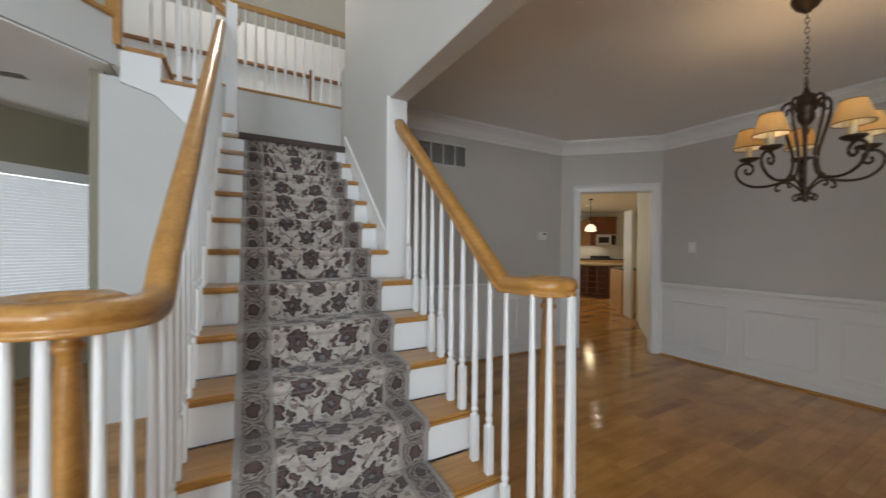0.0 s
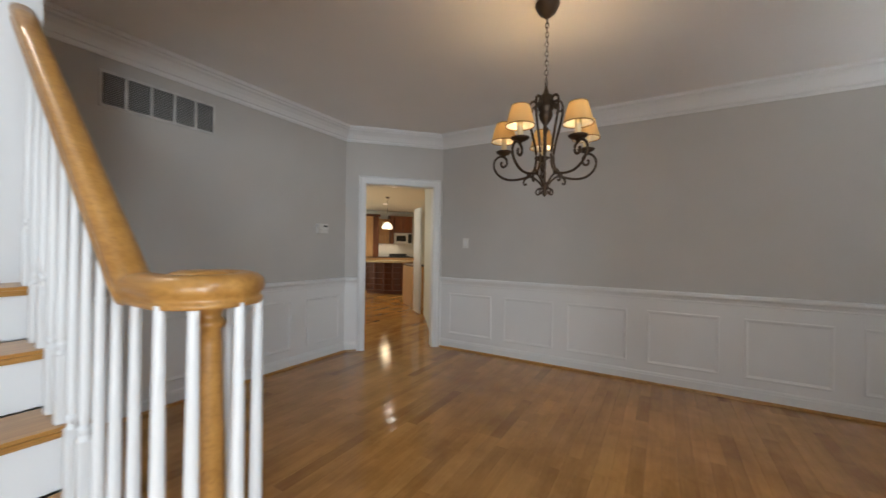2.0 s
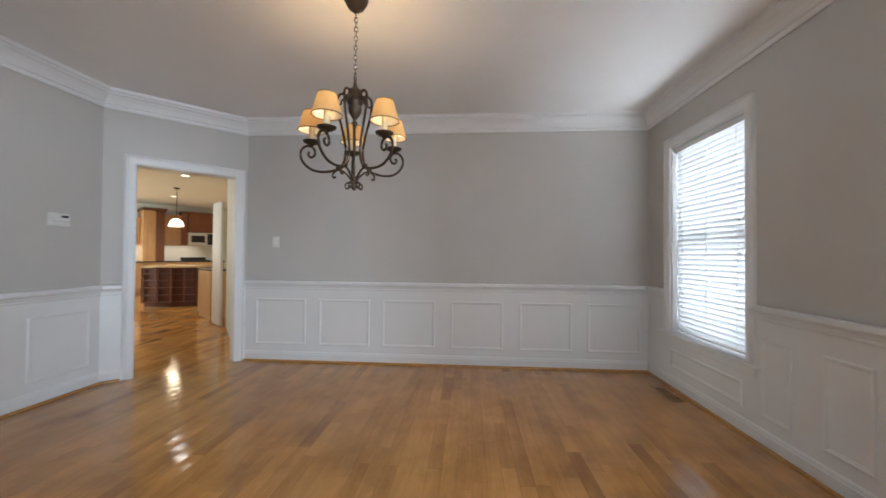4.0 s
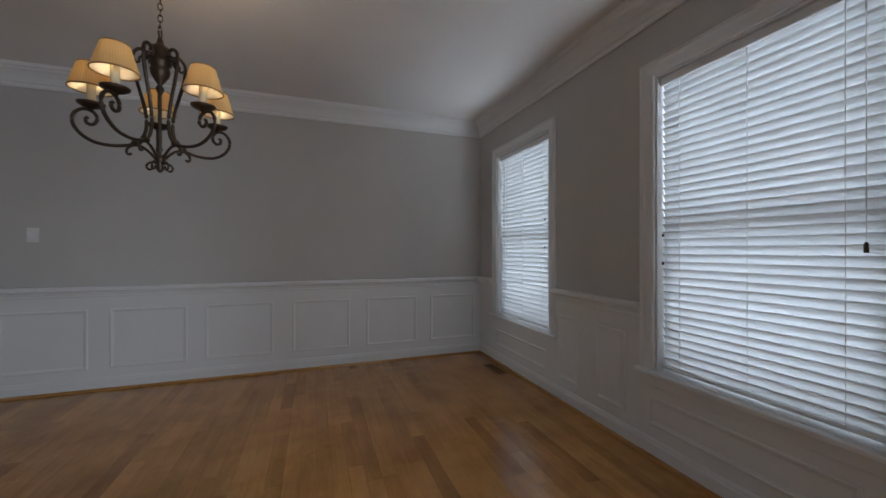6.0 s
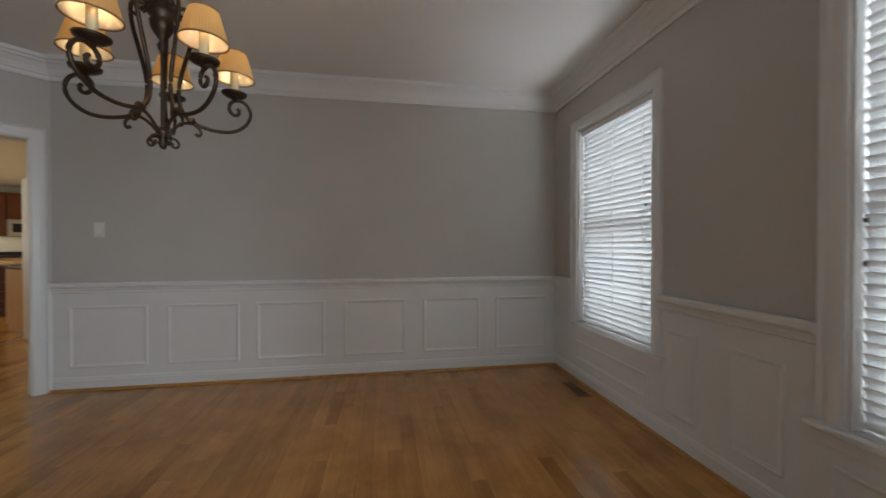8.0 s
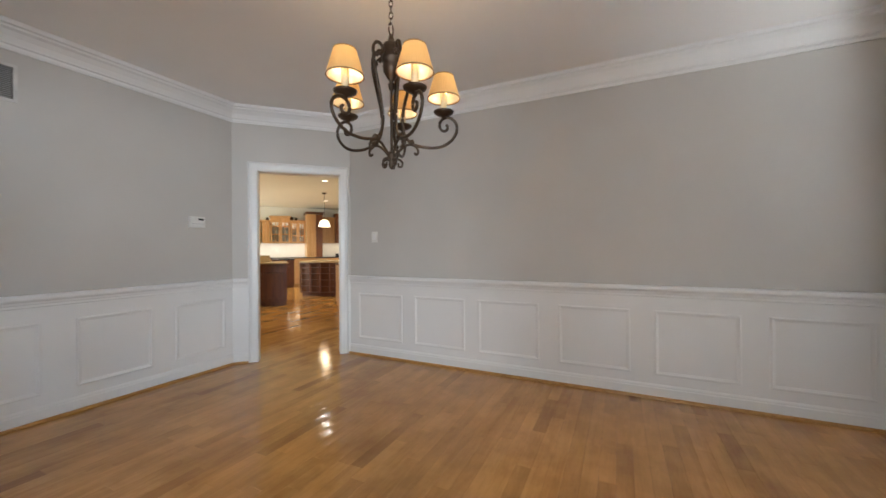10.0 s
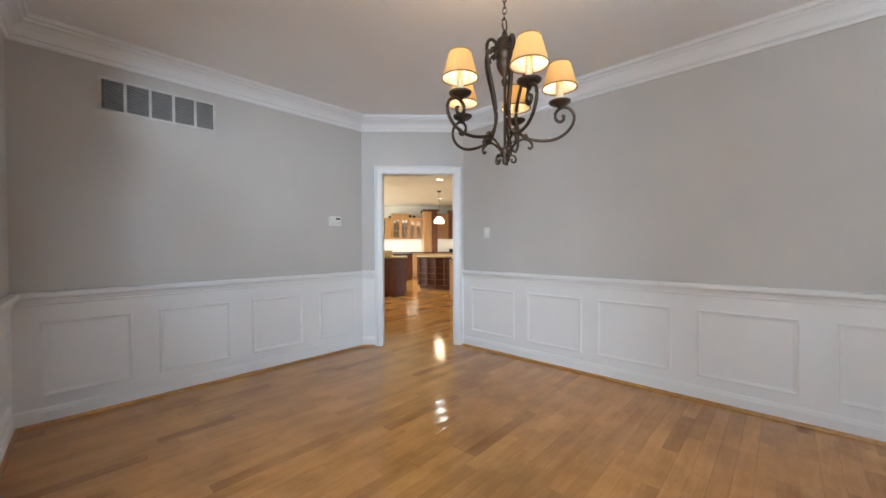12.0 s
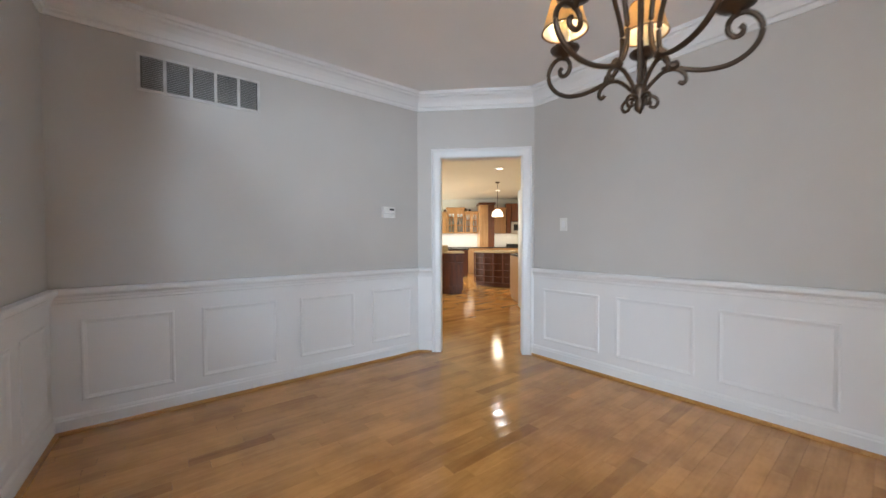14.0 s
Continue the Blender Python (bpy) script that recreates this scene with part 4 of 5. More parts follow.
def cabinet_door(parent, x0, x1, y, z0, z1, mat, glass=False, knob=True):
    """A framed door on a face looking towards -y in the kitchen frame."""
    w = 0.055
    d = part("door", boxes((x0, x0 + w, y - 0.022, y - 0.002, z0, z1), (x1 - w, x1, y - 0.022, y - 0.002, z0, z1), (x0 + w, x1 - w, y - 0.022, y - 0.002, z0, z0 + w), (x0 + w, x1 - w, y - 0.022, y - 0.002, z1 - w, z1), m=MK), mat, parent)
    if glass:
        g = part("pane", boxes((x0 + w, x1 - w, y - 0.012, y - 0.008, z0 + w, z1 - w), m=MK), M_GLASS, d)
        g.visible_shadow = False
        xm = (x0 + x1) / 2
        part("muntin", boxes((xm - 0.011, xm + 0.011, y - 0.02, y - 0.006, z0 + w, z1 - w), m=MK), mat, d)
        for k in (1, 2):
            zz = z0 + w + (z1 - z0 - 2 * w) * k / 3
            part("muntin", boxes((x0 + w, x1 - w, y - 0.02, y - 0.006, zz - 0.01, zz + 0.01), m=MK), mat, d)
    else:
        part("panel", boxes((x0 + w, x1 - w, y - 0.012, y - 0.002, z0 + w, z1 - w), m=MK), mat, d)
    return d


def glass_cabinet(x0, x1, z0, z1, arch=False):
    c = thing("glass_wall_cabinet", "maple wall cabinet with glazed doors and dishes inside", "cabinet", "glazed wall cabinets")
    y0, y1 = 13.35, 13.70
    part("body", boxes((x0, x0 + 0.02, y0, y1, z0, z1), (x1 - 0.02, x1, y0, y1, z0, z1), (x0 + 0.02, x1 - 0.02, y0, y1, z0, z0 + 0.02), (x0 + 0.02, x1 - 0.02, y0, y1, z1 - 0.02, z1), (x0 + 0.02, x1 - 0.02, y1 - 0.02, y1, z0 + 0.02, z1 - 0.02), m=MK), M_MAPLE, c)
    part("back_panel", boxes((x0 + 0.021, x1 - 0.021, y1 - 0.027, y1 - 0.022, z0 + 0.021, z1 - 0.021), m=MK), M_PLASTIC, c, "pale back panel")
    for k in (1, 2):
        zz = z0 + (z1 - z0) * k / 3
        part("shelf", boxes((x0 + 0.02, x1 - 0.02, y0 + 0.03, y1 - 0.02, zz - 0.009, zz + 0.009), m=MK), M_MAPLE, c)
    xm = (x0 + x1) / 2
    cabinet_door(c, x0, xm - 0.002, y0, z0, z1, M_MAPLE, True)
    cabinet_door(c, xm + 0.002, x1, y0, z0, z1, M_MAPLE, True)
    # assumed lamp, not seen: brightens the dark inside behind the panes
    area_lamp("cabinet_light", MK @ Vector((xm, y0 + 0.016, z1 - 0.024)), MK @ Vector((xm, y0 + 0.06, z0)), x1 - x0 - 0.08, 0.02, 2.2 * (x1 - x0) / 0.6, (1.0, 0.96, 0.88))
    part("cornice", boxes((x0 - 0.03, x1 + 0.03, y0 - 0.05, y1, z1 + 0.001, z1 + 0.06), bev=0.012, m=MK), M_MAPLE, c)
    if arch:
        part("arch", boxes((x0 + 0.05, x1 - 0.05, y0 - 0.024, y0 - 0.021, z1 - 0.17, z1 - 0.055), bev=0.001, m=MK), M_MAPLE, c)
    return c


glass_cabinet(-0.62, -0.02, 1.42, 2.14)
glass_cabinet(0.02, 0.26, 1.42, 2.14)
glass_cabinet(0.28, 0.90, 1.42, 2.30, True)
glass_cabinet(0.92, 1.40, 1.42, 2.16)

M_DISH = plain("pale_blue_crockery", (0.66, 0.72, 0.78), 0.3)
rng = random.Random(4)
for x0, x1, z0, z1 in ((0.30, 0.88, 1.42, 2.30), (0.94, 1.38, 1.42, 2.16), (-0.6, -0.04, 1.42, 2.14), (0.05, 0.24, 1.42, 2.14)):
    for k in range(3):
        zz = z0 + (z1 - z0) * k / 3 + (0.0095 if k else 0.0205)
        x = x0 + 0.09
        while x < x1 - 0.06:
            r = rng.uniform(0.03, 0.055)
            hgt = rng.uniform(0.08, 0.17)
            bm = lathe([(r * 0.6, 0), (r, 0.02), (r, hgt * 0.7), (r * 0.9, hgt)], 10)
            bmesh.ops.transform(bm, matrix=MK @ pose(x, 13.52, zz), verts=bm.verts)
            tagged(link("dish", bm, M_DISH, None, smooth=True), "pale crockery standing on a cabinet shelf", "dish", "crockery in the cabinets")
            x += 2 * r + rng.uniform(0.02, 0.06)


def base_run(name, label, x0, x1, y0, y1, h, mat, top, doors, over=0.03):
    c = thing(name, label, "cabinet")
    part("body", boxes((x0, x1, y0, y1, 0.09, h - 0.035), m=MK), mat, c)
    part("plinth", boxes((x0 + 0.02, x1 - 0.02, y0 + 0.06, y1, 0, 0.09), m=MK), mat, c)
    w = (x1 - x0) / doors
    for i in range(doors):
        a, b = x0 + w * i + 0.01, x0 + w * (i + 1) - 0.01
        cabinet_door(c, a, b, y0, 0.12, h - 0.23, mat)
        part("drawer_front", boxes((a, b, y0 - 0.02, y0 - 0.002, h - 0.21, h - 0.06), bev=0.004, m=MK), mat, c)
    t = link("countertop", boxes((x0 - over, x1 + over, y0 - over, y1, h - 0.034, h), bev=0.006, m=MK), top)
    tagged(t, "stone worktop on the kitchen cabinets", "countertop")
    return c


base_run("base_cabinet", "maple base cabinets along the back wall", -0.7, 3.6, 13.1, 13.7, 0.92, M_MAPLE, M_GRANITE, 7)
structure("backsplash", boxes((-0.7, 3.6, 13.69, 13.715, 0.921, 1.42), m=MK), M_TILE, "white lit backsplash")
base_run("kitchen_island", "dark cherry island end with a raised bar", -1.3, 0.50, 8.0, 8.9, 0.92, M_CHERRY, M_TAN, 2)
tagged(link("raised_bar", boxes((-1.3, 0.18, 8.25, 8.7, 0.921, 1.06), bev=0.008, m=MK), M_TAN), "tan raised bar top on the island", "bar top")
base_run("far_cabinet", "dark cherry cabinet beside the walkway", 0.30, 0.93, 11.9, 12.5, 0.90, M_CHERRY, M_GRANITE, 1)
base_run("peninsula_cabinet", "maple cabinet end with a dark top", 1.43, 2.3, 6.75, 7.5, 0.90, M_MAPLE, M_GRANITE, 1, 0.01)

# curved cherry island with open cubby holes
isl = thing("curved_island", "dark cherry island with a bowed front of open cubbies", "kitchen island")
fr = []
for i in range(13):
    f = i / 12
    fr.append((0.90 + 0.86 * f, 9.50 - 0.62 * f - 0.10 * math.sin(math.pi * f)))
back = [(2.3, 9.4), (1.5, 10.2)]


def kprism(pts, z0, z1):
    bm = prism(pts, z0, z1)
    bmesh.ops.transform(bm, matrix=MK, verts=bm.verts)
    return bm


inner = [(x + 0.03, y + 0.05) for x, y in fr]
part("body", kprism(inner + back, 0.08, 0.86), M_CHERRY, isl)
part("plinth", kprism([(x + 0.05, y + 0.08) for x, y in fr] + back, 0, 0.08), M_CHERRY, isl)
tagged(link("countertop", kprism([(x - 0.02, y - 0.05) for x, y in fr] + [(2.36, 9.42), (1.48, 10.28)], 0.861, 0.90), M_TAN), "tan stone worktop on the curved island", "countertop")
for zz in (0.10, 0.25, 0.41, 0.57, 0.72, 0.84):
    part("rail", kprism(fr + inner[::-1], zz - 0.014, zz + 0.014), M_CHERRY, isl)
for i in (0, 3, 6, 9, 12):
    (x, y) = fr[i]
    part("stile", boxes((x - 0.018, x + 0.018, y - 0.003, y + 0.05, 0.086, 0.855), m=MK), M_CHERRY, isl)

# tall hutch column, wall cabinets and microwave on the back wall
col = thing("tall_cabinet", "maple tall cabinet column standing on the worktop", "cabinet")
part("body", boxes((1.42, 1.72, 12.95, 13.68, 0.921, 2.42), m=MK), M_MAPLE, col)
part("panel", boxes((1.45, 1.69, 12.935, 12.948, 0.97, 2.36), bev=0.004, m=MK), M_MAPLE, col)
part("cornice", boxes((1.38, 1.98, 12.90, 13.68, 2.421, 2.50), bev=0.012, m=MK), M_CHERRY, col)
part("side_panel", boxes((1.722, 1.96, 13.1, 13.68, 0.921, 2.42), m=MK), M_CHERRY2, col)


def wall_cabinet(x0, x1, z0, z1, mat, doors):
    c = thing("wall_cabinet", "wooden wall cabinet with framed doors", "cabinet", "kitchen wall cabinets")
    part("body", boxes((x0, x1, 13.35, 13.68, z0, z1), m=MK), mat, c)
    w = (x1 - x0) / doors
    for i in range(doors):
        cabinet_door(c, x0 + w * i + 0.006, x0 + w * (i + 1) - 0.006, 13.35, z0, z1, mat)
    part("cornice", boxes((x0 - 0.02, x1 + 0.02, 13.31, 13.68, z1 + 0.001, z1 + 0.06), bev=0.012, m=MK), mat, c)


wall_cabinet(1.98, 2.42, 1.42, 2.30, M_MAPLE, 1)
wall_cabinet(2.44, 2.60, 1.42, 2.44, M_CHERRY2, 1)
wall_cabinet(2.62, 3.34, 1.85, 2.44, M_CHERRY2, 2)
mw = thing("microwave", "white microwave under a wall cabinet", "microwave")
part("body", boxes((2.62, 3.34, 13.34, 13.68, 1.42, 1.84), bev=0.01, m=MK), M_STEEL, mw)
part("door", boxes((2.64, 3.14, 13.32, 13.338, 1.45, 1.81), bev=0.005, m=MK), M_STEEL, mw)
part("window", boxes((2.70, 3.08, 13.314, 13.319, 1.52, 1.74), m=MK), M_DARK, mw)
part("control_panel", boxes((3.16, 3.32, 13.32, 13.338, 1.45, 1.81), bev=0.005, m=MK), M_DARK, mw)
rg = thing("cooktop", "black glass cooktop set in the worktop", "cooktop")
part("plate", boxes((2.5, 3.2, 13.14, 13.62, 0.921, 0.945), bev=0.006, m=MK), M_DARK, rg)
part("backguard", boxes((2.5, 3.2, 13.63, 13.68, 0.921, 1.03), bev=0.006, m=MK), M_DARK, rg)

# open white narrow door beside the passage
dl = thing("open_door", "white narrow door standing open beside the passage", "door")
MDR = pose(6.80, 4.55, 0, 0, 0, math.degrees(math.atan2(-0.36, -0.30)))
part("leaf", boxes((0, 0.46, 0.0, 0.035, 0.012, 2.03), bev=0.003, m=MDR), M_WHITE, dl)
for z0, z1 in ((0.15, 0.92), (1.08, 1.88)):
    part("panel", boxes((0.08, 0.38, -0.004, -0.0005, z0, z1), (0.08, 0.38, 0.0355, 0.039, z0, z1), bev=0.001, m=MDR), M_WHITE, dl)
bm = lathe([(0.012, 0), (0.012, 0.03), (0.026, 0.04), (0.028, 0.055), (0.018, 0.066)], 14)
bmesh.ops.transform(bm, matrix=MDR @ pose(0.05, 0.036, 0.95, -90, 0, 0), verts=bm.verts)
part("door_knob", bm, M_IRON, dl, "dark metal knob", smooth=True)

# added fill lamp behind the made-up opening: whitens the kitchen's warm light
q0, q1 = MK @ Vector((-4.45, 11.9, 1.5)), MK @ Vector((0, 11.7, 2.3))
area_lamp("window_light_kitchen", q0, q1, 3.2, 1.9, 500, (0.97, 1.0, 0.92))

# ceiling cans and the pendant
M_GLOW = plain("lamp_glow", (0.9, 0.85, 0.7), 0.4, emit=(1.0, 0.83, 0.58), power=7.0)


def can(x, y):
    c = thing("recessed_light", "lit round recessed ceiling light with a white rim", "ceiling light", "recessed lights")
    bm = lathe([(0.062, 0.0), (0.085, -0.004), (0.09, 0.006), (0.066, 0.008)], 24, cap=False)
    bmesh.ops.transform(bm, matrix=MK @ pose(x, y, CEIL - 0.009), verts=bm.verts)
    part("rim", bm, M_WHITE, c)
    bm = lathe([(0.001, 0), (0.062, 0.0), (0.062, 0.004), (0.001, 0.004)], 24)
    bmesh.ops.transform(bm, matrix=MK @ pose(x, y, CEIL - 0.008), verts=bm.verts)
    part("lens", bm, M_GLOW, c, "glowing lens")
    p = MK @ Vector((x, y, CEIL - 0.03))
    li = bpy.data.lights.new("recessed_lamp", "SPOT")
    li.energy, li.color, li.spot_size, li.spot_blend, li.shadow_soft_size = 105, (1.0, 0.95, 0.80), radians(140), 0.6, 0.035
    o = new("recessed_lamp", li)
    o.location = p


def hall_can(x, y):
    c = thing("recessed_light", "lit round recessed ceiling light in the upper hall", "ceiling light", "recessed lights")
    part("rim", lathe([(0.062, 0.0), (0.085, -0.004), (0.09, 0.006), (0.066, 0.008)], 24, None, (x, y, TOP - 0.009), False), M_WHITE, c)
    part("lens", lathe([(0.001, 0), (0.062, 0.0), (0.062, 0.004), (0.001, 0.004)], 24, None, (x, y, TOP - 0.008)), M_GLOW, c, "glowing lens")
    li = bpy.data.lights.new("recessed_lamp", "SPOT")
    li.energy, li.color, li.spot_size, li.spot_blend, li.shadow_soft_size = 260, (1.0, 0.95, 0.86), radians(150), 0.6, 0.06
    new("recessed_lamp", li).location = (x, y, TOP - 0.03)


hall_can(0.55, 6.6)
# second hall light is added, unseen, to brighten the upper hall
hall_can(0.3, 5.0)
# the first two lights are seen; the other four are added, unseen, for brightness
for x, y in ((1.26, 7.8), (1.78, 11.2), (-1.6, 11.2), (-1.6, 7.6), (3.6, 10.5), (3.2, 6.6)):
    can(x, y)
pen = thing("pendant_lamp", "lit white dome pendant lamp on a rod", "pendant lamp")
M_DOME = plain("white_glass_dome", (0.9, 0.88, 0.8), 0.3, emit=(1.0, 0.86, 0.62), power=3.0)
for nm, prof, mt in (("dome", [(0.145, 1.79), (0.147, 1.80), (0.142, 1.85), (0.118, 1.91), (0.075, 1.96), (0.03, 1.98)], M_DOME), ("rod", [(0.006, 1.981), (0.006, CEIL - 0.03)], M_IRON), ("canopy", [(0.05, CEIL - 0.03), (0.06, CEIL - 0.008), (0.06, CEIL - 0.001)], M_IRON)):
    bm = lathe(prof, 24)
    bmesh.ops.transform(bm, matrix=MK @ pose(1.51, 9.6, 0), verts=bm.verts)
    part(nm, bm, mt, pen, smooth=nm == "dome")
q = MK @ Vector((1.51, 9.6, 1.70))
point_lamp("pendant_bulb", q, 12, (1.0, 0.78, 0.5), 0.1)
q0, q1 = MK @ Vector((0.6, 13.45, 1.40)), MK @ Vector((0.6, 13.5, 0.9))
area_lamp("under_cabinet_light", q0, q1, 1.8, 0.1, 6, (1.0, 0.9, 0.75))
q0, q1 = MK @ Vector((2.4, 13.45, 1.40)), MK @ Vector((2.4, 13.5, 0.9))
area_lamp("under_cabinet_light", q0, q1, 1.0, 0.1, 3.5, (1.0, 0.85, 0.62))

# dark keepsakes on top of the glazed cabinets
for x, r, hh in ((0.95, 0.07, 0.13), (1.12, 0.05, 0.09), (0.2, 0.05, 0.10)):
    bm = lathe([(r * 0.6, 0), (r, hh * 0.35), (r * 0.9, hh * 0.7), (r * 0.4, hh)], 14)
    bmesh.ops.transform(bm, matrix=MK @ pose(x, 13.5, 2.222 if x > 0.9 else 2.202), verts=bm.verts)
    tagged(link("jar", bm, M_IRON, None, smooth=True), "small dark jar on top of a cabinet", "jar", "jars on the cabinets")

# ---------------------------------------------------------------- chandelier
CH = (2.914, 0.856)


def chandelier():
    c = thing("chandelier", "bronzed iron five-arm chandelier with lit cream shades", "chandelier", at=(CH[0], CH[1], 0))
    M_SHADE = translucent("pleated_cream_shade", (0.88, 0.64, 0.33), 0.6, 0.8)
    M_LINING = translucent("white_shade_lining", (0.93, 0.90, 0.82), 0.4, 0.7)
    M_CANDLE = plain("ivory_candle_sleeve", (0.85, 0.72, 0.45), 0.5)
    M_TRIM = plain("tan_shade_trim", (0.28, 0.17, 0.08), 0.8)
    M_BULB = plain("warm_bulb", (1, 0.9, 0.7), 0.3, emit=(1.0, 0.72, 0.38), power=12.0)
    part("canopy", lathe([(0.008, CEIL - 0.088), (0.018, CEIL - 0.084), (0.022, CEIL - 0.074), (0.045, CEIL - 0.060), (0.062, CEIL - 0.032), (0.070, CEIL - 0.012), (0.068, CEIL - 0.001)], 28), M_IRON, c, smooth=True)
    z, k = CEIL - 0.088, 0
    while z > 2.265:
        bm = bmesh.new()
        pts = []
        for i in range(13):
            a = 2 * math.pi * i / 12
            pts.append(Vector((0.009 * math.cos(a), 0, -0.017 * math.sin(a))))
        tube(pts, 0.0026, 6, bm)
        bmesh.ops.transform(bm, matrix=pose(0, 0, z - 0.014, 0, 0, 90 * (k % 2) + 20), verts=bm.verts)
        part("chain_link", bm, M_IRON, c, smooth=True)
        z -= 0.0275
        k += 1
    part("cable", tube([Vector((0.004, 0, 2.235)), Vector((-0.004, 0.004, 2.45)), Vector((0.004, -0.003, 2.6)), Vector((0, 0, CEIL - 0.05))], 0.0025, 6), M_PLASTIC, c)
    ring = [Vector((0.018 * math.cos(a / 8 * math.pi), 0, 2.22 + 0.03 * math.sin(a / 8 * math.pi))) for a in range(17)]
    part("loop", tube(ring, 0.004, 8), M_IRON, c, smooth=True)
    part("hub", lathe([(0.004, 1.925), (0.012, 1.94), (0.017, 1.96), (0.008, 1.975), (0.022, 1.995), (0.036, 2.02), (0.04, 2.045), (0.034, 2.06), (0.045, 2.07), (0.045, 2.09), (0.036, 2.1), (0.044, 2.125), (0.036, 2.15), (0.02, 2.16), (0.014, 2.175), (0.009, 2.195)], 20), M_IRON, c, "ribbed iron top hub", smooth=True)
    part("stem", lathe([(0.007, 1.60), (0.007, 1.985)], 10), M_IRON, c)
    part("finial", lathe([(0.003, 1.565), (0.012, 1.574), (0.016, 1.590), (0.010, 1.606), (0.022, 1.622), (0.024, 1.635), (0.012, 1.65)], 16), M_IRON, c, smooth=True)
    for i in range(5):
        a = ARM0 + 72 * i
        m = pose(0, 0, 0, 0, 0, a)

        def bent(rz, r, taper=None, n=6):
            bm = tube(smooth_path([(p[0] * 0.885, 0, 1.675 + (p[1] - 1.69) * 0.91) for p in rz], n), r, 8, None, taper)
            bmesh.ops.transform(bm, matrix=m, verts=bm.verts)
            return bm
        # strap: top scroll, down past the waist, then out into the arm and its end scroll
        arm = [(0.075, 2.135), (0.062, 2.148), (0.055, 2.165), (0.066, 2.185), (0.09, 2.19), (0.112, 2.17), (0.118, 2.13), (0.108, 2.06), (0.085, 1.97), (0.064, 1.88), (0.058, 1.81), (0.07, 1.75), (0.10, 1.712), (0.15, 1.695), (0.21, 1.69), (0.27, 1.70), (0.32, 1.73), (0.35, 1.77), (0.357, 1.81), (0.343, 1.84), (0.315, 1.856), (0.283, 1.85), (0.263, 1.828), (0.262, 1.80), (0.28, 1.783), (0.30, 1.79), (0.305, 1.808), (0.295, 1.818)]
        b = part("arm", bent(arm, 0.0075), M_IRON, c, "scrolled iron arm", smooth=True)
        part("scroll_tip", lathe([(0.001, -0.011), (0.009, -0.007), (0.011, 0), (0.009, 0.007), (0.001, 0.011)], 10), M_IRON, b, smooth=True).matrix_world = Matrix.Translation((CH[0], CH[1], 0)) @ m @ pose(0.261, 0, 1.786)
        br = [(0.115, 2.14), (0.10, 2.12), (0.088, 2.128), (0.09, 2.145), (0.06, 2.16), (0.04, 2.16)]
        part("top_scroll", bent(br, 0.005), M_IRON, c, smooth=True)
        foot = [(0.012, 1.63), (0.04, 1.665), (0.075, 1.695), (0.11, 1.70), (0.135, 1.685), (0.142, 1.665), (0.132, 1.652), (0.12, 1.66)]
        part("bracket", bent(foot, 0.006), M_IRON, c, "small iron scroll bracket", smooth=True)
        curl = [(0.012, 1.615), (0.03, 1.622), (0.05, 1.615), (0.058, 1.598), (0.048, 1.583), (0.034, 1.588), (0.036, 1.602)]
        part("finial_curl", bent(curl, 0.005), M_IRON, c, smooth=True)
        part("clamp", (lambda q: (bmesh.ops.transform(q, matrix=m @ pose(0.092, 0, 1.695, 0, 70, 0), verts=q.verts), q)[1])(lathe([(0.013, -0.012), (0.015, 0), (0.013, 0.012)], 10)), M_IRON, c)

        def at_cup(bm):
            bmesh.ops.transform(bm, matrix=m @ pose(0.251, 0, -0.016), verts=bm.verts)
            return bm
        part("drip_pan", at_cup(lathe([(0.008, 1.832), (0.012, 1.846), (0.03, 1.851), (0.047, 1.862), (0.050, 1.870), (0.045, 1.871), (0.024, 1.862), (0.012, 1.862)], 20)), M_IRON, c, smooth=True)
        part("candle_sleeve", at_cup(lathe([(0.0155, 1.863), (0.0155, 1.962), (0.012, 1.966)], 14)), M_CANDLE, c, "ivory candle sleeve", smooth=True)
        part("bulb", at_cup(lathe([(0.008, 1.966), (0.016, 1.98), (0.018, 1.995), (0.011, 2.02), (0.003, 2.04)], 12)), M_BULB, c, "glowing candle bulb", smooth=True)
        bm = bmesh.new()
        seg = 96
        lo = [bm.verts.new(((0.077 + 0.0011 * (k % 2)) * math.cos(2 * math.pi * k / seg), (0.077 + 0.0011 * (k % 2)) * math.sin(2 * math.pi * k / seg), 1.932)) for k in range(seg)]
        hi = [bm.verts.new(((0.047 + 0.0009 * (k % 2)) * math.cos(2 * math.pi * k / seg), (0.047 + 0.0009 * (k % 2)) * math.sin(2 * math.pi * k / seg), 2.040)) for k in range(seg)]
        for k in range(seg):
            bm.faces.new((lo[k], lo[(k + 1) % seg], hi[(k + 1) % seg], hi[k]))
        sh = part("shade", at_cup(bm), M_SHADE, c, "pleated cream fabric shade, lit from inside")
        part("lining", at_cup(lathe([(0.0745, 1.9345), (0.0455, 2.0365)], 48, cap=False)), M_LINING, sh, "white inner lining", smooth=True)
        part("lower_trim", at_cup(lathe([(0.076, 1.929), (0.0795, 1.929), (0.0785, 1.934), (0.076, 1.934)], 48, cap=False)), M_TRIM, sh)
        part("upper_trim", at_cup(lathe([(0.0465, 2.037), (0.049, 2.037), (0.0485, 2.042), (0.0465, 2.042)], 48, cap=False)), M_TRIM, sh)
        w = pose(CH[0], CH[1], 0) @ m @ Vector((0.251, 0, 1.984))
        point_lamp("chandelier_bulb", w, BULB_W, WARM, 0.02)
    return c


ARM0, BULB_W = 20, 17.0
chandelier()

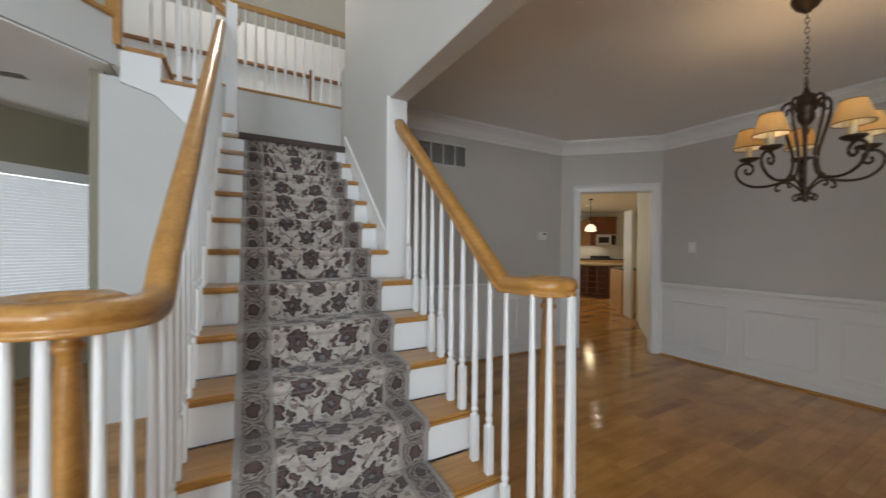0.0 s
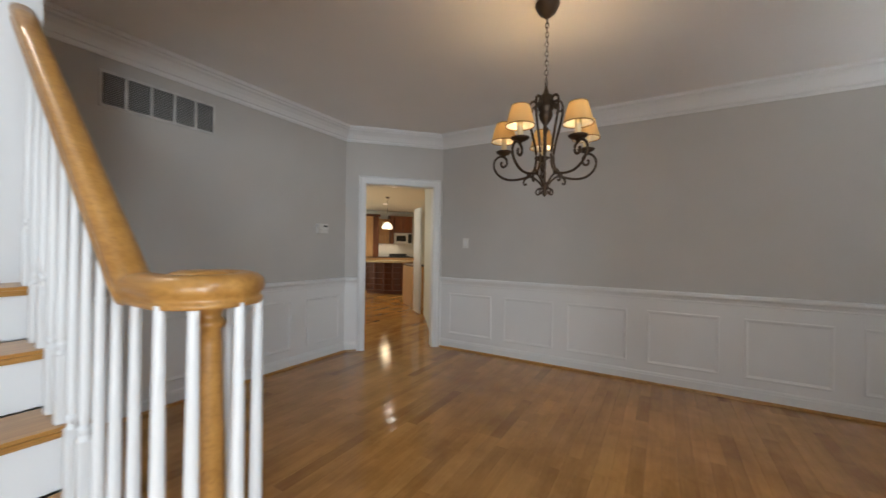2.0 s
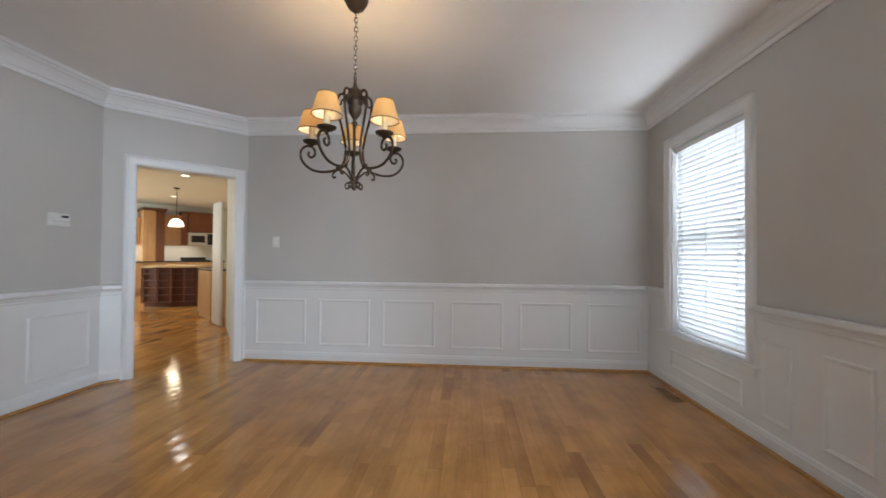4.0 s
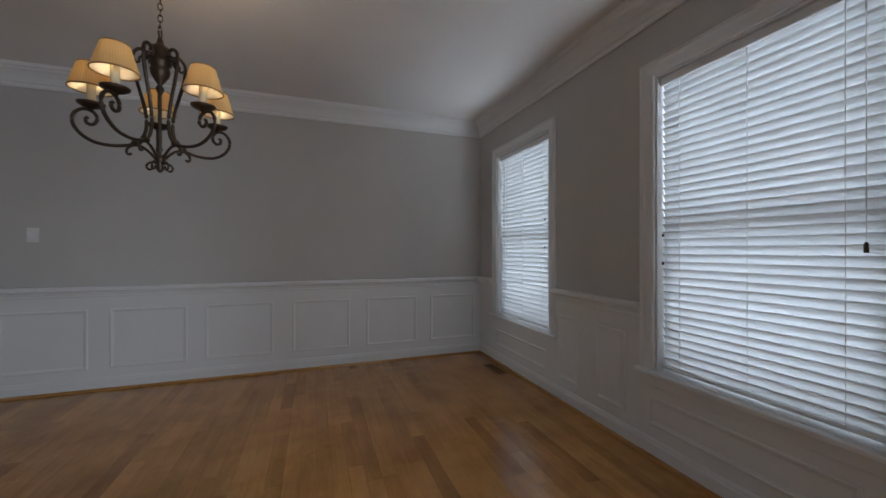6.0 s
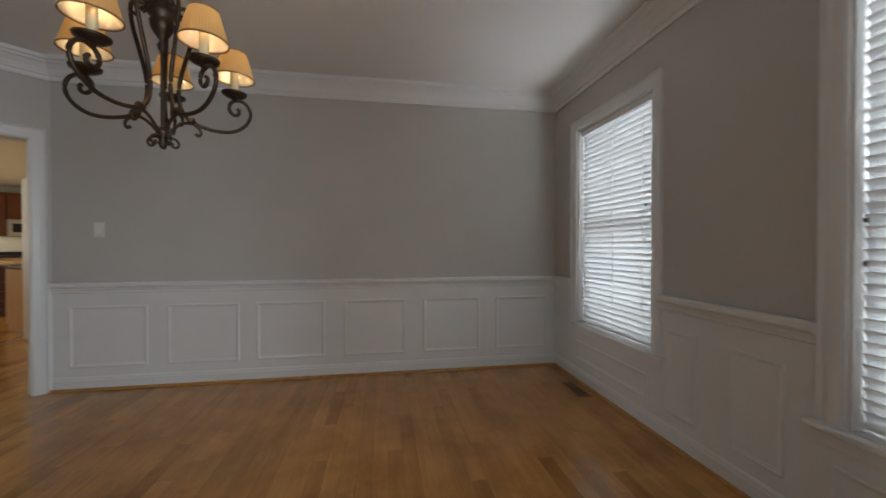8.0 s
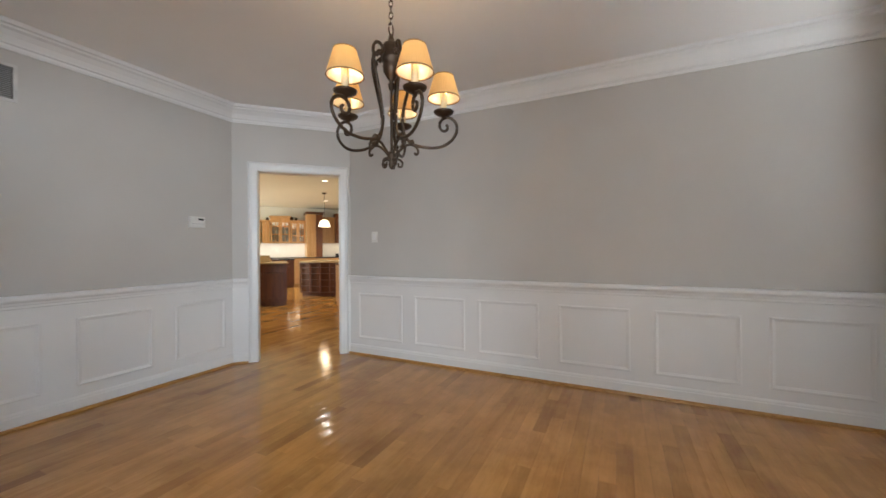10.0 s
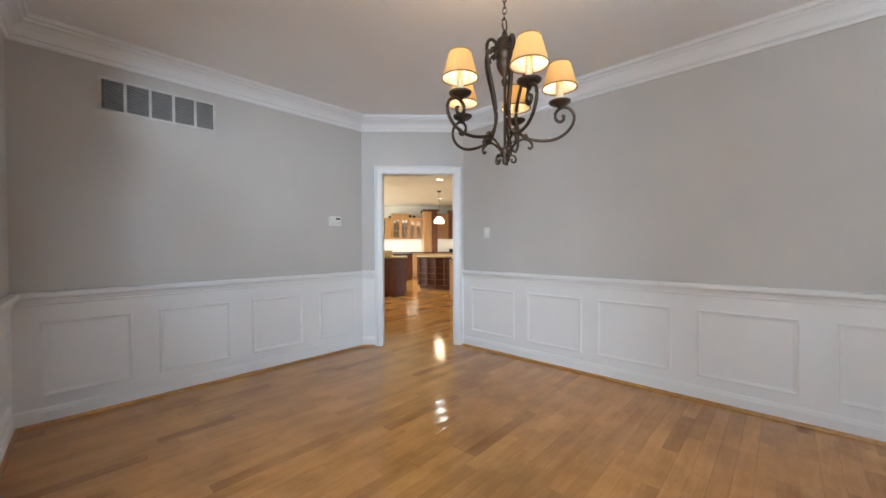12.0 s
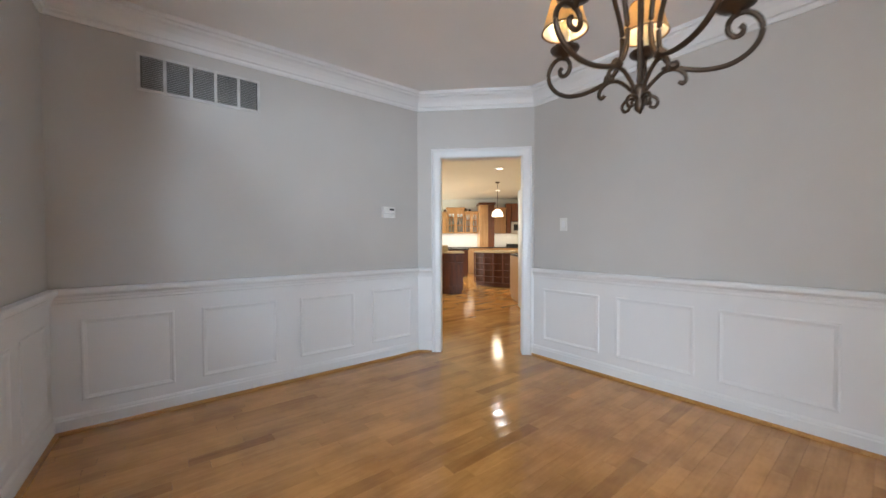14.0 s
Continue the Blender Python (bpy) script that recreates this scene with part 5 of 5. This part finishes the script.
# ---------------------------------------------------------------- wall fittings
M_DUCT = plain("grey_duct", (0.17, 0.166, 0.16), 0.8)
M_GRILLE = plain("greige_grille_enamel", (0.62, 0.605, 0.585), 0.45)
vent = thing("air_return_grille", "long white air return grille high on the wall", "vent")
VX0, VX1, VZ0, VZ1 = 1.70, 2.448, 2.185, 2.435
part("backing", boxes((VX0 + 0.01, VX1 - 0.01, YN - 0.003, YN - 0.0005, VZ0 + 0.01, VZ1 - 0.01)), M_DUCT, vent)
part("frame", boxes((VX0, VX1, YN - 0.012, YN - 0.0005, VZ0, VZ0 + 0.018), (VX0, VX1, YN - 0.012, YN - 0.0005, VZ1 - 0.018, VZ1), (VX0, VX0 + 0.018, YN - 0.012, YN - 0.0005, VZ0 + 0.018, VZ1 - 0.018), (VX1 - 0.018, VX1, YN - 0.012, YN - 0.0005, VZ0 + 0.018, VZ1 - 0.018)), M_GRILLE, vent)
for i in range(1, 5):
    x = VX0 + (VX1 - VX0) * i / 5
    part("divider", boxes((x - 0.009, x + 0.009, YN - 0.012, YN - 0.0035, VZ0 + 0.018, VZ1 - 0.018)), M_GRILLE, vent)
M_LOUVER = plain("grey_louver", (0.43, 0.42, 0.41), 0.5)
first = None
for i in range(17):
    zz = VZ0 + 0.026 + (VZ1 - VZ0 - 0.052) * i / 16
    if first is None:
        first = part("louver", boxes((-0.345, 0.345, -0.0045, 0.0045, -0.0006, 0.0006)), M_LOUVER, vent)
        ob = first
    else:
        ob = new("louver", first.data)
        ob.parent = vent
    ob.matrix_world = pose((VX0 + VX1) / 2, YN - 0.0075, zz, 40, 0, 0)

th = thing("thermostat", "white wall thermostat with a small display", "thermostat")
part("body", boxes((3.525, 3.66, YN - 0.045, YN - 0.0005, 1.405, 1.510), bev=0.006), M_PLASTIC, th)
part("display", boxes((3.595, 3.645, YN - 0.0475, YN - 0.0445, 1.474, 1.492)), M_DARK, th, "small dark display")
part("lid_line", boxes((3.532, 3.653, YN - 0.0465, YN - 0.0445, 1.44, 1.443)), M_LOUVER, th)
sp = thing("light_switch", "white light switch plate", "light switch")
part("plate", boxes((XE - 0.007, XE - 0.0005, 2.31, 2.385, 1.265, 1.385), bev=0.002), M_PLASTIC, sp)
part("rocker", boxes((XE - 0.012, XE - 0.0065, 2.332, 2.363, 1.295, 1.355), bev=0.002), M_WHITE, sp)
fv = thing("floor_register", "brown metal floor register beside the wall", "vent")
M_BRASS = plain("brown_register_metal", (0.30, 0.16, 0.06), 0.4, 0.3)
M_WELL = plain("brown_register_well", (0.19, 0.10, 0.045), 0.8)
part("frame", boxes((4.02, 4.33, -1.61, -1.595, 0.002, 0.006), (4.02, 4.33, -1.505, -1.49, 0.002, 0.006), (4.02, 4.035, -1.595, -1.505, 0.002, 0.006), (4.315, 4.33, -1.595, -1.505, 0.002, 0.006)), M_BRASS, fv)
part("well", boxes((4.03, 4.32, -1.60, -1.50, 0.0005, 0.0015)), M_WELL, fv)
for i in range(14):
    x = 4.05 + 0.0195 * i
    part("bar", boxes((x - 0.004, x + 0.004, -1.595, -1.505, 0.0018, 0.005)), M_BRASS, fv)

# ---------------------------------------------------------------- oak floor boards, each a piece, last
M_BW = 0.083
floor_ob = bpy.data.objects["floor"]
rng = random.Random(11)
lengths = [0.3, 0.42, 0.55, 0.7, 0.9, 1.15]


def board_mesh(L):
    bm = boxes((0, L - 0.0008, 0.0003, M_BW - 0.0003, -0.012, 0.0))
    up = [e for e in bm.edges if all(v.co.z > -0.001 for v in e.verts)]
    bmesh.ops.bevel(bm, geom=up, offset=0.0006, segments=1, affect="EDGES")
    me = bpy.data.meshes.new("floor_board")
    bmesh.ops.recalc_face_normals(bm, faces=bm.faces)
    bm.to_mesh(me)
    bm.free()
    me.materials.append(M_FLOOR)
    return me


board_meshes = {L: board_mesh(L) for L in lengths}
vs, fs = [], []
n_single = 0
for r in range(-39, 136):
    y = r * M_BW
    x = -5 + rng.uniform(0, 1.4)
    while x < 12.9:
        L = rng.choice(lengths)
        near = 1.3 < x < 4.6 and -0.4 < y < 2.6 and n_single < 300
        if near:
            ob = new("floor_board", board_meshes[L])
            ob.parent = floor_ob
            ob.location = (x, y, 0)
            n_single += 1
        else:
            o = len(vs)
            g, w = 0.0003, M_BW
            vs += [(x, y + g, -0.012), (x + L - 0.0012, y + g, -0.012), (x + L - 0.0012, y + w - g, -0.012), (x, y + w - g, -0.012), (x, y + g, 0), (x + L - 0.0012, y + g, 0), (x + L - 0.0012, y + w - g, 0), (x, y + w - g, 0)]
            fs += [(o + 4, o + 5, o + 6, o + 7), (o, o + 1, o + 5, o + 4), (o + 1, o + 2, o + 6, o + 5), (o + 2, o + 3, o + 7, o + 6), (o + 3, o, o + 4, o + 7)]
        x += L
me = bpy.data.meshes.new("floor_boards")
me.from_pydata(vs, [], fs)
me.materials.append(M_FLOOR)
rest = new("floor_boards", me)
rest.parent = floor_ob
rest["kind"] = "stuff"
